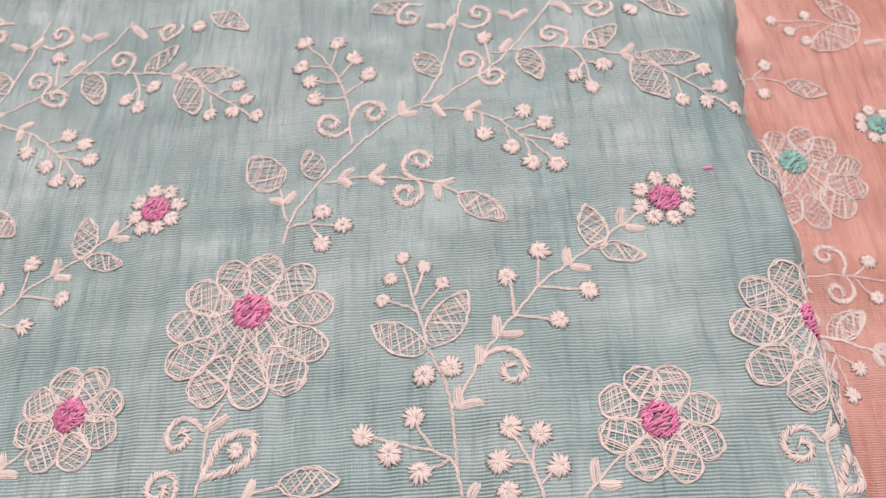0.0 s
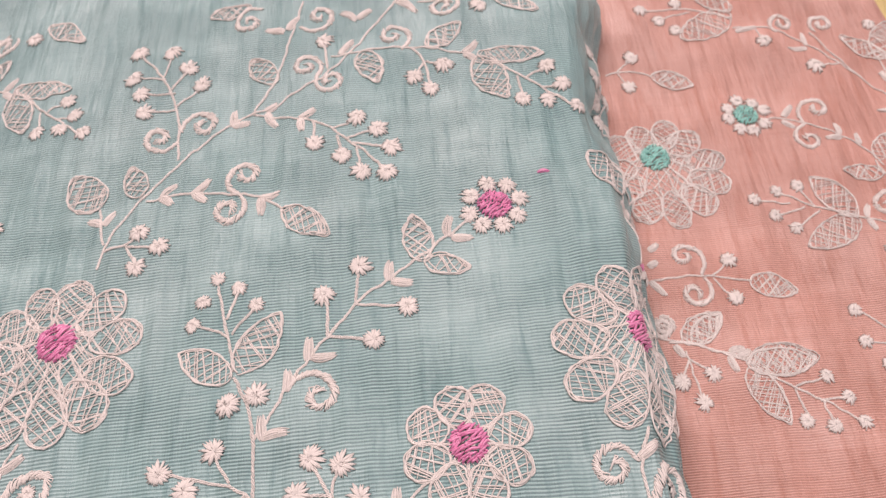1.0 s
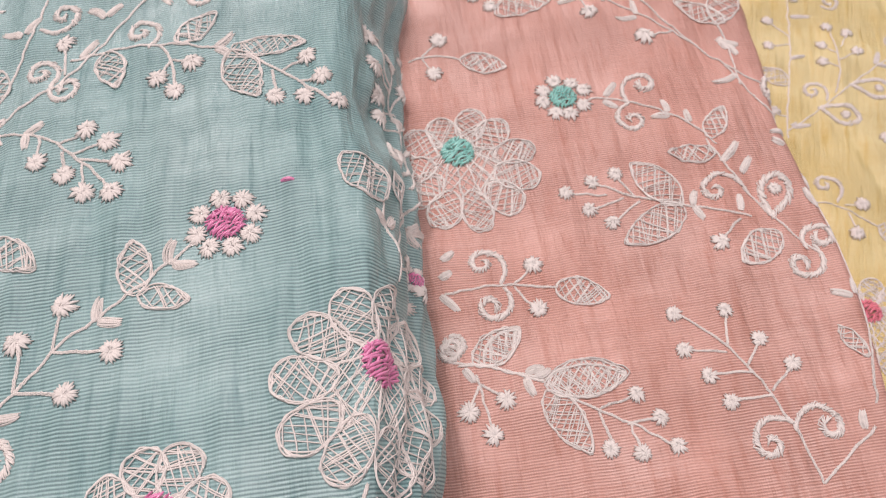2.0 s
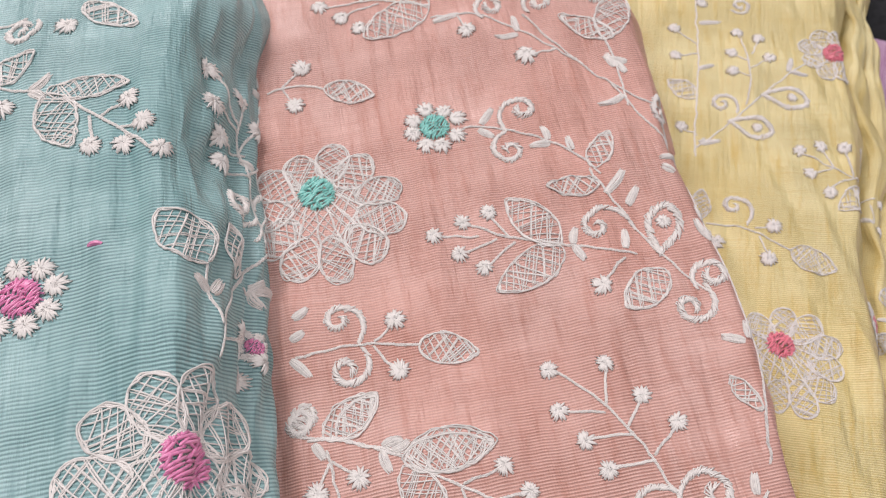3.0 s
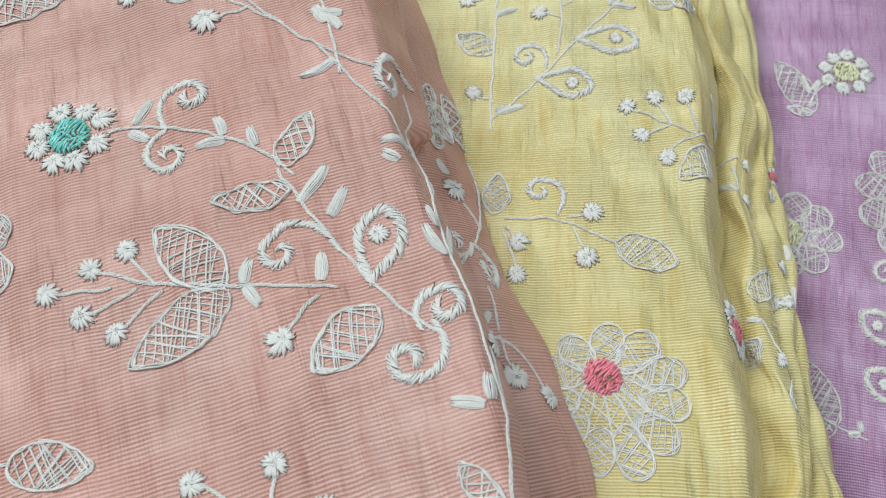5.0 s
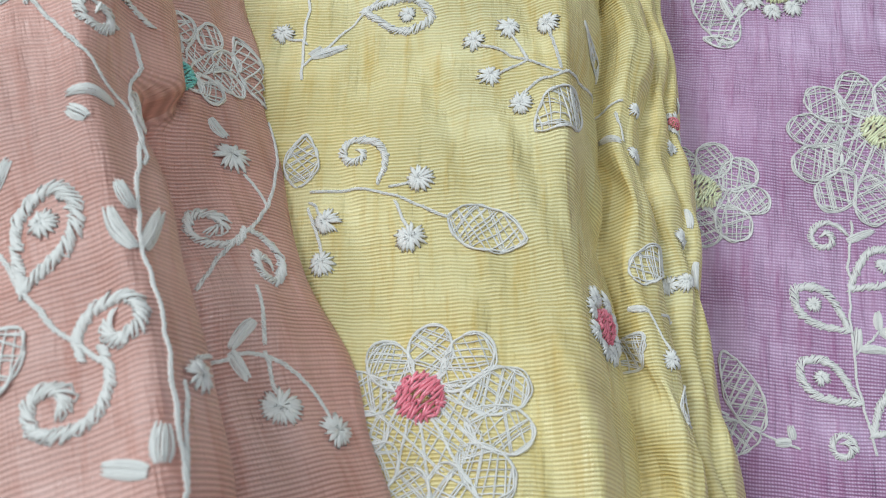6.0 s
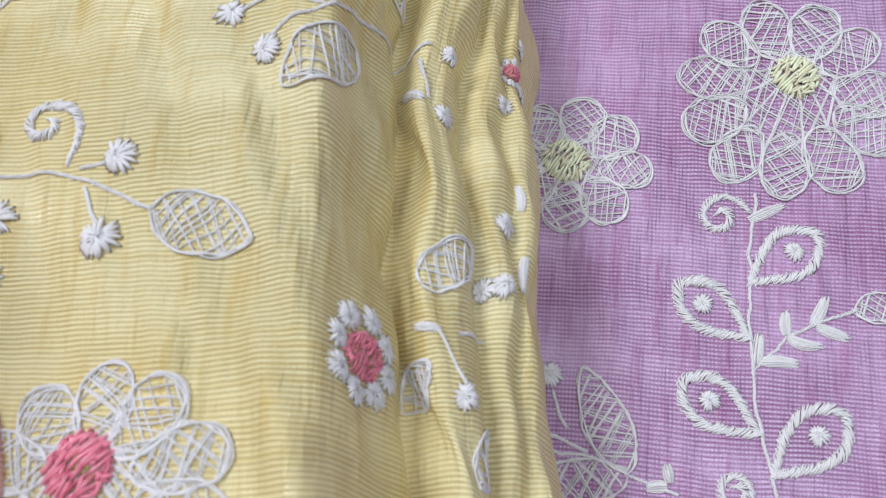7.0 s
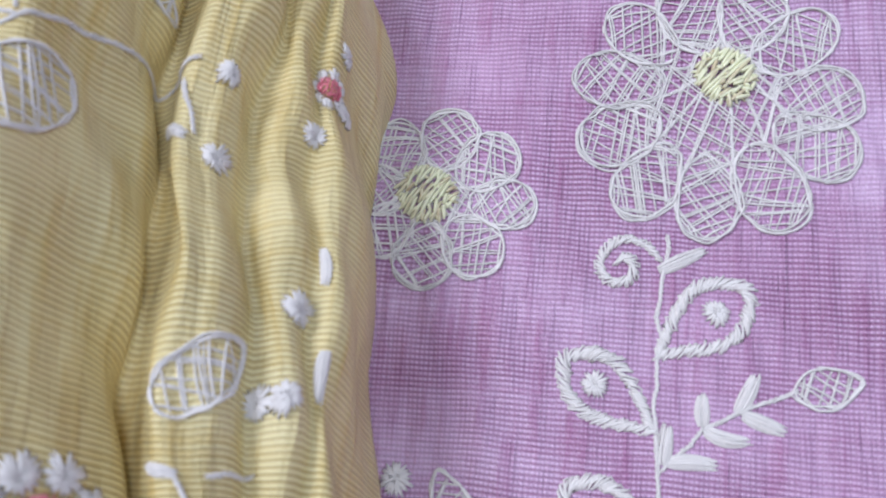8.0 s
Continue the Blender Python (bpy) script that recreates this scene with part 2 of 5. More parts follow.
def folded_fabric(cloth, left, near, far, floor, mat, label, seen, category="fabric"):
    """A folded length of cloth: the skin runs over the top, down the fold and back underneath; its cut ends are closed.
    seen: the stretch of x, short of the fold, that lies open to view and is modelled finely."""
    thing = tagged(new("folded_fabric"), label, category, "pile of folded embroidered fabrics")
    right = cloth.fold(np.array(0.15)) + cloth.length
    fold_at = right - cloth.length - 0.012
    end = min(fold_at, seen[1])
    s = np.r_[np.linspace(left, seen[0], 12, endpoint=False), np.linspace(seen[0], end, int((end - seen[0]) / 0.0011), endpoint=False),
              np.linspace(end, fold_at, 1 if end == fold_at else 24, endpoint=False), np.linspace(fold_at, right, 100)]
    v = np.linspace(0, 1, 300)
    S, V = np.meshgrid(s, v)
    Y = near + (far(S) - near) * V
    X = S + (cloth.fold(Y) - cloth.fold(np.array(0.15))) * np.clip((S - left) / (fold_at - left), 0, 1)
    P = cloth.at(X, Y)
    under = np.linspace(1, 0, 14)[1:]
    U = left + (P[:, -1:, 0] - left) * under
    B = np.stack([U, np.repeat(Y[:, -1:], len(under), 1), np.full_like(U, floor)], -1)
    far_y = near + (far(U) - near) * V[:, :1]
    B[..., 1] = far_y
    P = np.concatenate([P, B], 1)
    uv = np.concatenate([np.stack([X, Y], -1), np.stack([X[:, -1:] + (P[:, len(s) - 1:len(s), 0] - U), far_y], -1)], 1)
    wa = radians(cloth.weave)
    uv = np.stack([uv[..., 0] * math.cos(wa) + uv[..., 1] * math.sin(wa), uv[..., 1] * math.cos(wa) - uv[..., 0] * math.sin(wa)], -1)
    ny, nx = P.shape[:2]
    i = (np.arange(ny - 1)[:, None] * nx + np.arange(nx)).ravel()
    j = (np.arange(ny - 1)[:, None] * nx + (np.arange(nx) + 1) % nx).ravel()
    quads = np.stack([i, j, j + nx, i + nx], 1)
    body = skin("cloth", P.reshape(-1, 3), quads, mat, thing, "", uv.reshape(-1, 2))
    # the two cut ends, each a stack of folded layers between top and underside
    n_top = len(s)
    for name, row in (("near_end", 0), ("far_end", -1)):
        cols = np.arange(0, n_top, 3)
        a = P[row][cols]
        steps = np.linspace(0, 1, 9)
        low = np.stack([a[:, 0], a[:, 1], np.minimum(np.full(len(a), floor), a[:, 2])], -1)
        Q = a[None] * (1 - steps[:, None, None]) + low[None] * steps[:, None, None]
        Q[1::2, :, 1] += 0.0012 if row == 0 else -0.0012
        k = (np.arange(8)[:, None] * len(cols) + np.arange(len(cols) - 1)).ravel()
        skin("cut_end", Q.reshape(-1, 3), np.stack([k, k + 1, k + 1 + len(cols), k + len(cols)], 1), mat, thing, "", Q.reshape(-1, 3)[:, [0, 2]])
    return thing


def slab(name, x0, y0, z0, x1, y1, z1, mat, parent=None, bevel=0.0):
    bm = bmesh.new()
    bmesh.ops.create_cube(bm, size=1)
    bmesh.ops.transform(bm, matrix=Matrix.Translation(((x0 + x1) / 2, (y0 + y1) / 2, (z0 + z1) / 2)) @ Matrix.Diagonal((x1 - x0, y1 - y0, z1 - z0, 1)), verts=bm.verts)
    if bevel:
        bmesh.ops.bevel(bm, geom=bm.edges[:], offset=bevel, segments=3, affect="EDGES", profile=0.5)
    me = bpy.data.meshes.new(name)
    bm.to_mesh(me)
    bm.free()
    me.materials.append(mat)
    ob = new(name, me)
    ob.parent = parent
    return ob


# ---- an unseen room, added for its bounced light, and the covered table ----
R = (-2.0, -2.0, 2.2, 2.2)
tagged(slab("floor", R[0], R[1], -0.80, R[2], R[3], -0.76, TILE), "unseen stone floor added under the display table", "floor", kind="structure")
tagged(slab("ceiling", R[0], R[1], 1.95, R[2], R[3], 2.0, PLASTER), "unseen plain white plaster ceiling, added to close the room", "ceiling", kind="structure")
for wname, box in (("wall_north", (R[0], R[3], R[2], R[3] + 0.1)), ("wall_south", (R[0], R[1] - 0.1, R[2], R[1])),
                   ("wall_west", (R[0] - 0.1, R[1], R[0], R[3])), ("wall_east", (R[2], R[1], R[2] + 0.1, R[3]))):
    tagged(slab(wname, box[0], box[1], -0.8, box[2], box[3], 2.0, PLASTER), "unseen plain pale painted wall, added to close the room", "wall", kind="structure")
table = tagged(new("table"), "low display table covered with black cloth under the fabrics", "table")
slab("tabletop", -0.55, -0.35, -0.035, 1.0, 0.75, 0.0, BLACK, table, 0.006)
for lx in (-0.5, 0.95):
    for ly in (-0.3, 0.7):
        slab("leg", lx - 0.025, ly - 0.025, -0.76, lx + 0.025, ly + 0.025, -0.035, BLACK, table, 0.004)

flat = lambda y: (lambda x: y + 0 * x)
lilac_far = lambda x: np.minimum(0.36, 0.268 - 0.66 * (x - 0.362)) + 0.002 * np.sin(x * 60)
lilac_thing = folded_fabric(lilac, -0.20, -0.12, lilac_far, 0.0005, LILAC,
                            "lilac slub silk fabric with white embroidery, lowest in the pile", (0.26, 0.44))
yellow_thing = folded_fabric(yellow, -0.18, -0.04, flat(0.345), 0.0140, YELLOW,
                             "yellow slub silk fabric, creased at its fold, with white embroidery", (0.20, 1.0))
pink_thing = folded_fabric(pink, -0.19, -0.03, flat(0.350), 0.0615, PINK,
                           "salmon pink slub silk fabric with white embroidery, folded double", (0.08, 1.0))
teal_thing = folded_fabric(teal, -0.22, -0.02, flat(0.355), 0.1070, TEAL,
                           "pale teal slub silk fabric with white embroidery, top of the pile", (-0.195, 1.0))


# ---- embroidery: every stitch is a tube laid on its cloth ----
rng = np.random.RandomState(5)


class Work:
    """Gathers threads on one cloth and links them as one part."""

    def __init__(self, cloth):
        self.cloth, self.lines = cloth, []

    def tube(self, X, Y, h, r, sides=5):
        """A thread through the flat places X, Y at height h over the cloth."""
        n = len(X)
        self.lines.append((np.asarray(X, float), np.asarray(Y, float), np.zeros(n) + h, np.zeros(n) + r, sides))

    def part(self, name, mat, parent, label=""):
        X, Y, H = (np.concatenate([line[k] for line in self.lines]) for k in range(3))
        N = self.cloth.normal(X, Y)
        P = self.cloth.at(X, Y) + N * H[:, None]
        verts, faces, at, count = [], [], 0, 0
        for x, _, _, r, sides in self.lines:
            m = len(x)
            p, n = P[at:at + m], N[at:at + m]
            at += m
            t = np.empty_like(p)
            t[1:-1], t[0], t[-1] = p[2:] - p[:-2], p[1] - p[0], p[-1] - p[-2]
            t /= np.sqrt((t * t).sum(1, keepdims=True)) + 1e-12
            side = np.cross(t, n)
            side /= np.sqrt((side * side).sum(1, keepdims=True)) + 1e-12
            up = np.cross(side, t)
            r = r.copy()
            r[0] *= 0.5
            r[-1] *= 0.5
            a = np.linspace(0, 2 * np.pi, sides, endpoint=False) + np.pi / 2
            ring = p[:, None] + r[:, None, None] * (np.cos(a)[None, :, None] * side[:, None] + np.sin(a)[None, :, None] * up[:, None])
            i = (np.arange(m - 1)[:, None] * sides + np.arange(sides)).ravel()
            j = (np.arange(m - 1)[:, None] * sides + (np.arange(sides) + 1) % sides).ravel()
            verts.append(ring.reshape(-1, 3))
            faces.append(np.stack([i, j, j + sides, i + sides], 1) + count)
            count += m * sides
        return skin(name, np.concatenate(verts), np.concatenate(faces), mat, parent, label)


def curve(points, step=0.0008):
    """A smooth line through a few flat places, evenly stepped."""
    p = np.array(points, float)
    if len(p) > 2:
        p = smooth(p, 3)
    d = np.r_[0, np.cumsum(np.hypot(*np.diff(p, axis=0).T))]
    n = max(3, int(d[-1] / step) + 1)
    u = np.linspace(0, d[-1], n)
    return np.stack([np.interp(u, d, p[:, 0]), np.interp(u, d, p[:, 1])], 1), u


def sides_of(p):
    t = np.gradient(p, axis=0)
    t /= np.linalg.norm(t, axis=1, keepdims=True) + 1e-12
    return np.stack([-t[:, 1], t[:, 0]], 1)


def cord(w, points, r=0.00028, twist=0.0030, lift=0.00020):
    """Loose strands wound round each other along a line, unevenly."""
    k = w.cloth.fine
    r, lift, twist = 0.8 * r * k, lift * k, twist * k
    p, u = curve(points, 0.0006)
    q = sides_of(p)
    ph = rng.uniform(0, 6)
    m = max(4, int(u[-1] / 0.0022))
    knots = np.linspace(0, u[-1], m)
    jig = 0.00020 * np.interp(u, knots, rng.normal(size=m))
    turn = 2 * np.pi * u / twist + np.interp(u, knots, rng.normal(size=m)) * 0.7
    for part_way in (0, 2.1, 4.2):
        wide = np.interp(u, knots, rng.uniform(0.9, 1.7, m)) * r
        w.tube(p[:, 0] + q[:, 0] * (wide * np.sin(turn + part_way + ph) + jig), p[:, 1] + q[:, 1] * (wide * np.sin(turn + part_way + ph) + jig),
               lift + 0.5 * r * np.cos(turn + part_way + ph), r * rng.uniform(0.75, 1.0), 4)


def satin(w, points, width, dome=0.4, gap=0.00044, ragged=0.16):
    """Slanting stitches laid over one another along a line: a raised rope with soft, uneven edges. width: one number, or several spread along it."""
    k = w.cloth.fine
    p, u = curve(points, gap * k)
    q = sides_of(p)
    t = np.stack([q[:, 1], -q[:, 0]], 1)
    wd = np.interp(np.linspace(0, 1, len(p)), np.linspace(0, 1, np.size(width)), np.ravel(width)) * k
    d = np.linspace(-1, 1, 6)
    xs, ys, hs = [], [], []
    for i in range(len(p)):
        half = wd[i] / 2 * (1 + ragged * rng.normal())
        e = d if i % 2 else -d
        slant = 0.50 * wd[i] * (e + 0.25 * e * e) * rng.uniform(0.8, 1.3)
        off = half * e + 0.08 * wd[i] * rng.normal()
        xs.append(p[i, 0] + q[i, 0] * off + t[i, 0] * slant)
        ys.append(p[i, 1] + q[i, 1] * off + t[i, 1] * slant)
        hs.append(0.00005 + dome * wd[i] * 0.6 * (1 - e * e) ** 0.6 * rng.uniform(0.8, 1.2))
    w.tube(np.concatenate(xs), np.concatenate(ys), np.concatenate(hs), 0.00024 * k, 4)


def beyond(cloth, x, y):
    """Whether a place lies off the cloth, or under it past the fold."""
    return x > cloth.fold(np.array(y)) + cloth.length - 0.010 or x < -0.205 or not 0.0 < y < 0.335


def stem(cloth, thing, *pts):
    pts = [p for p in pts if not beyond(cloth, *p)]
    if len(pts) < 2:
        return
    w = Work(cloth)
    cord(w, pts, 0.00030)
    w.part("stem", WHITE, thing)


def bar(cloth, thing, x0, y0, x1, y1, width=0.0025, mat=None, name="satin_leaf"):
    """A small satin leaf: long stitches side by side, sewn with one thread."""
    if beyond(cloth, x0, y0) or beyond(cloth, x1, y1):
        return
    w = Work(cloth)
    width *= cloth.fine
    p, u = curve([(x0, y0), (x1, y1)], 0.0009)
    q, f = sides_of(p), np.linspace(0, 1, len(p))
    xs, ys, hs = [], [], []
    bow = rng.normal() * 0.05 * u[-1] * np.sin(np.pi * f)
    for i, o in enumerate(np.linspace(-1, 1, 9)):
        shape = (0.62 + 0.38 * np.sin(np.pi * f ** 0.8)) * width / 2 * (o + rng.uniform(-0.08, 0.08)) + bow
        e = rng.uniform(-0.10, 0.06) * (p[-1] - p[0])
        w.tube(p[:, 0] + q[:, 0] * shape + e[0] * f, p[:, 1] + q[:, 1] * shape + e[1] * f,
               0.0001 + (0.00055 * (1 - o * o) * rng.uniform(0.7, 1.1) * np.sin(np.pi * (0.12 + 0.80 * f))) * cloth.fine, 0.00021 * cloth.fine, 4)
    w.part(name, mat or WHITE, thing)


def knot(w, x, y, size, turn=None):
    """A berry: a tuft of short loose stitches that fan out from its middle, of uneven length."""
    b0 = rng.uniform(0, 6) if turn is None else turn
    lean, fan = b0 + rng.uniform(-0.5, 0.5), rng.uniform(0.05, 0.30)
    ox, oy = -0.10 * size * np.cos(lean), -0.10 * size * np.sin(lean)
    n = 25
    f = np.array([0.06, 0.40, 0.75, 1.0, 0.70, 0.35])
    xs, ys, hs, rs = [], [], [], []
    for i in range(n):
        b = b0 + 6.283 * (i + rng.uniform(-0.40, 0.40)) / n
        reach = size * rng.uniform(0.44, 0.55) * (1 + fan * np.cos(b - lean))
        g = b + rng.normal() * 0.10 * f + np.array([0, 0, 0, 0.03, 0.08, 0.12])
        xs.append(x + ox + np.cos(g) * reach * f)
        ys.append(y + oy + np.sin(g) * reach * f)
        hs.append(np.array([0.11, 0.11, 0.075, 0.0, 0.07, 0.11]) * rng.uniform(0.6, 1.2) * size + 0.0001)
        rs.append(np.array([1.0, 1.0, 0.85, 0.6, 0.85, 1.0]) * 0.050 * size)
    w.tube(np.concatenate(xs), np.concatenate(ys), np.concatenate(hs), np.concatenate(rs), 4)


def berry(cloth, thing, x, y, size=0.0052):
    if beyond(cloth, x, y):
        return
    w = Work(cloth)
    knot(w, x, y, size * 0.95)
    w.part("berry", WHITE, thing)


def disc(cloth, parent, x, y, size, mat, turn=0.4, squash=1.0):
    """A round of bright silky thread: short stitches in broken rows, and a toothed rim of stitches that point outwards."""
    w = Work(cloth)
    k = cloth.fine
    c = np.linspace(-1, 1, 6)
    rows = 15
    ca, sa = np.cos(turn), np.sin(turn)
    for i, o in enumerate(np.linspace(-0.88, 0.88, rows)):
        half = size / 2 * (1 - o * o) ** 0.5 * 0.95
        cuts = np.sort(np.r_[-1, rng.uniform(-0.6, 0.6, 2), 1])
        for a, b in zip(cuts[:-1], cuts[1:]):
            lx = half * (a + (b - a) * (c + 1) / 2)
            ly = size / 2 * squash * (o + rng.normal() * 0.025) + 0.035 * size * c * rng.normal()
            w.tube(x + lx * ca - ly * sa, y + lx * sa + ly * ca, (0.0004 + 0.0008 * (1 - o * o) * (1 - 0.6 * (lx / size * 2) ** 2) + 0.00035 * (1 - c ** 4) * rng.uniform(0.4, 1.2)) * k, 0.036 * size, 4)
    n = 24
    for i in range(n):
        a = 2 * np.pi * (i + rng.uniform(-0.3, 0.3)) / n
        d = size / 2 * np.linspace(rng.uniform(0.60, 0.78), rng.uniform(0.98, 1.12), 4)
        lx, ly = d * np.cos(a), d * np.sin(a) * squash
        w.tube(x + lx * ca - ly * sa, y + lx * sa + ly * ca, np.array([0.0006, 0.0008, 0.0005, 0.0]) * k, 0.036 * size, 4)
    return w.part("flower_centre", mat, parent, "bright satin-stitched round centre")


def leaf_shape(f):
    """Half the width along a leaf, 0 at its foot and its tip."""
    return np.sin(np.pi * f ** 0.85) ** 0.72


def petal_shape(f):
    """An egg: blunt at its tip, narrower at its foot."""
    f = np.clip(f, 0, 1)
    return np.sqrt(np.clip(4 * f * (1 - f), 0, 1)) * (0.80 + 0.28 * f)


def netting(w, x0, y0, x1, y1, width, shape, mesh=0.0019, r=0.00020, rim=True):
    """The outline of a petal or leaf, sewn round twice and a half, and the crossed threads that fill it."""
    k = w.cloth.fine
    a, b = np.array([x0, y0]), np.array([x1, y1])
    d = b - a
    ln = np.hypot(*d)
    t, q = d / ln, np.array([-d[1], d[0]]) / ln
    f = 0.5 - 0.5 * np.cos(np.linspace(0, np.pi, 19))
    both = np.r_[f, f[::-1][1:]]
    side = np.r_[np.ones(19), -np.ones(18)]
    for turn in range(3 if rim else 0):
        # each round strays a little from the last
        n = len(both)
        stray = 1 + 0.03 * np.sin(np.linspace(0, 6.283, n) * rng.randint(2, 5) + rng.uniform(0, 6)) + 0.02 * rng.normal(size=n)
        along = both * ln * (1 + 0.02 * rng.normal())
        off = side * shape(both) * width / 2 * stray
        pts = a + t * along[:, None] + q * off[:, None]
        p, u = curve(pts if turn < 2 else pts[rng.randint(0, 9):rng.randint(24, n)], 0.0007)
        m = max(4, int(u[-1] / 0.0016))
        jig = 0.00024 * k * np.interp(u, np.linspace(0, u[-1], m), rng.normal(size=m))
        g = sides_of(p)
        w.tube(p[:, 0] + g[:, 0] * jig, p[:, 1] + g[:, 1] * jig, (0.00022 + 0.00012 * turn) * k, 0.00025 * k, 4)
    ff = np.linspace(0, 1, 60)
    hw = shape(ff) * width / 2
    lean = rng.uniform(-0.22, 0.22)
    for ang in (0.92 + lean, -0.92 + lean):
        ux, uy = np.cos(ang), np.sin(ang)
        reach = ln * abs(uy) / 2 + width * abs(ux) / 2
        for o in np.arange(-reach, reach, mesh * k):
            # a slanting thread, cut to the outline, often with a second close by
            o1 = o + rng.uniform(-0.35, 0.35) * mesh * k
            tilt = rng.uniform(-0.28, 0.28)
            for o2 in (o1, o1 + rng.uniform(0.0003, 0.0006) * k) if rng.uniform() < 0.40 else (o1,):
                ux2, uy2 = np.cos(ang + tilt), uy
                c = np.linspace(-ln, ln, 121)
                px, py = ln / 2 + c * ux2 - o2 * uy, c * uy2 + o2 * ux
                ok = (px > 0) & (px < ln) & (np.abs(py) < np.interp(px / ln, ff, hw))
                if ok.sum() < 4:
                    continue
                g = np.flatnonzero(ok)
                c = np.linspace(c[g[0]], c[g[-1]], 6)
                sag = 0.00035 * k * rng.normal() * np.sin(np.linspace(0, np.pi, 6))
                px, py = ln / 2 + c * ux2 - o2 * uy, c * uy2 + o2 * ux + sag
                w.tube(a[0] + t[0] * px + q[0] * py, a[1] + t[1] * px + q[1] * py, (0.00025 + 0.0001 * rng.uniform(-1, 1)) * k, r * k * rng.uniform(0.8, 1.25), 4)


def leaf(cloth, thing, x0, y0, x1, y1, width=0.5):
    if beyond(cloth, x0, y0) or beyond(cloth, x1, y1):
        return
    w = Work(cloth)
    netting(w, x0, y0, x1, y1, width * math.hypot(x1 - x0, y1 - y0), leaf_shape)
    w.part("net_leaf", WHITE, thing)


def flower(cloth, thing, x, y, size, petals, cx, cy, centre, mat, turn=0.0):
    """An open flower: oval netted petals in a ring about x, y, and a satin centre at cx, cy."""
    if beyond(cloth, x, y):
        return
    fl = new("flower")
    fl.parent = thing
    for k in range(petals):
        a = turn + 2 * np.pi * (k + rng.uniform(-0.08, 0.08)) / petals
        far = size / 2 * rng.uniform(0.92, 1.00)
        tx, ty = x + np.cos(a) * far, y + np.sin(a) * far
        # each petal points at a place between the ring's middle and the centre
        mx, my = (x + cx) / 2, (y + cy) / 2
        dx, dy = mx - tx, my - ty
        dist = math.hypot(dx, dy)
        ln = min(dist * 0.80, size * (0.30 if petals > 9 else 0.33) * rng.uniform(0.94, 1.06))
        w = Work(cloth)
        netting(w, tx + dx / dist * ln, ty + dy / dist * ln, tx, ty, (2.45 if petals > 9 else 2.3) * size / petals * rng.uniform(0.92, 1.08), petal_shape, 0.0018)
        w.part("petal", WHITE, fl)
    # the loose net between the petals and the centre
    w = Work(cloth)
    rad = size * (0.24 if petals > 9 else 0.17)
    netting(w, x - rad, y, x + rad, y, 2 * rad, petal_shape, 0.0022, 0.00019, False)
    for k in range(petals):
        a = turn + 2 * np.pi * (k + 0.5) / petals
        cord(w, [(cx + np.cos(a) * centre * 0.4, cy + np.sin(a) * centre * 0.4), (x + np.cos(a) * size * 0.26, y + np.sin(a) * size * 0.26)], 0.00026)
    w.part("inner_net", WHITE, fl)
    disc(cloth, fl, cx, cy, centre, mat, rng.uniform(0.2, 0.7))
    return fl


def daisy(cloth, thing, x, y, size, mat, berries=8, turn=0.2, squash=1.0):
    """A bright round set about with berries."""
    if beyond(cloth, x, y):
        return
    fl = new("flower")
    fl.parent = thing
    for k in range(berries):
        a = turn + 2 * np.pi * (k + rng.uniform(-0.08, 0.08)) / berries
        far = size * rng.uniform(0.35, 0.39)
        w = Work(cloth)
        knot(w, x + np.cos(a) * far, y + np.sin(a) * far, size * 0.29, a)
        w.part("berry", WHITE, fl)
    disc(cloth, fl, x, y, size * 0.45, mat, 0.8, squash)


def curl(cloth, thing, x0, y0, x1, y1, way=1, width=0.0017):
    """A scroll: it leaves x0, y0 and winds in round x1, y1. way: 1 winds to the left, -1 to the right."""
    if beyond(cloth, x0, y0) or beyond(cloth, x1, y1):
        return
    dx, dy = x0 - x1, y0 - y1
    r, a0 = math.hypot(dx, dy), math.atan2(dy, dx)
    ball = 0.0044 * cloth.fine
    pts = []
    for f in np.linspace(0, 1, 22):
        rad = np.interp(f, [0, 0.25, 1], [r, min(r, ball), 0.0011])
        a = a0 + way * f * 2 * math.pi * 1.25
        pts.append((x1 + rad * math.cos(a), y1 + rad * math.sin(a)))
    w = Work(cloth)
    satin(w, pts, [width * 0.6, width, width * 1.1, width * 1.2], 0.45)
    w.part("scroll", WHITE, thing)


def drop(cloth, thing, x0, y0, x1, y1, width=0.58):
    """A looped drop with a berry in it; x0, y0 is its pointed foot."""
    if beyond(cloth, x0, y0) or beyond(cloth, x1, y1):
        return
    ln = math.hypot(x1 - x0, y1 - y0)
    t = np.array([x1 - x0, y1 - y0]) / ln
    q = np.array([-t[1], t[0]])
    w = Work(cloth)
    f = np.linspace(0, 1, 12)
    shape = np.sin(np.pi * f ** 1.45) ** 0.75 * width / 2 * ln * 0.86
    a = np.array([x0, y0])
    left = a + t * (f * ln * 0.95)[:, None] + q * shape[:, None]
    right = a + t * (f * ln * 0.95)[:, None] - q * shape[:, None]
    satin(w, np.concatenate([left, right[::-1][1:]]), [0.0016, 0.0021, 0.0022, 0.0022, 0.0021, 0.0016], 0.4)
    loop = w.part("looped_leaf", WHITE, thing)
    w = Work(cloth)
    knot(w, *(a + t * ln * 0.60), 0.0052 * cloth.fine)
    w.part("berry", WHITE, loop)



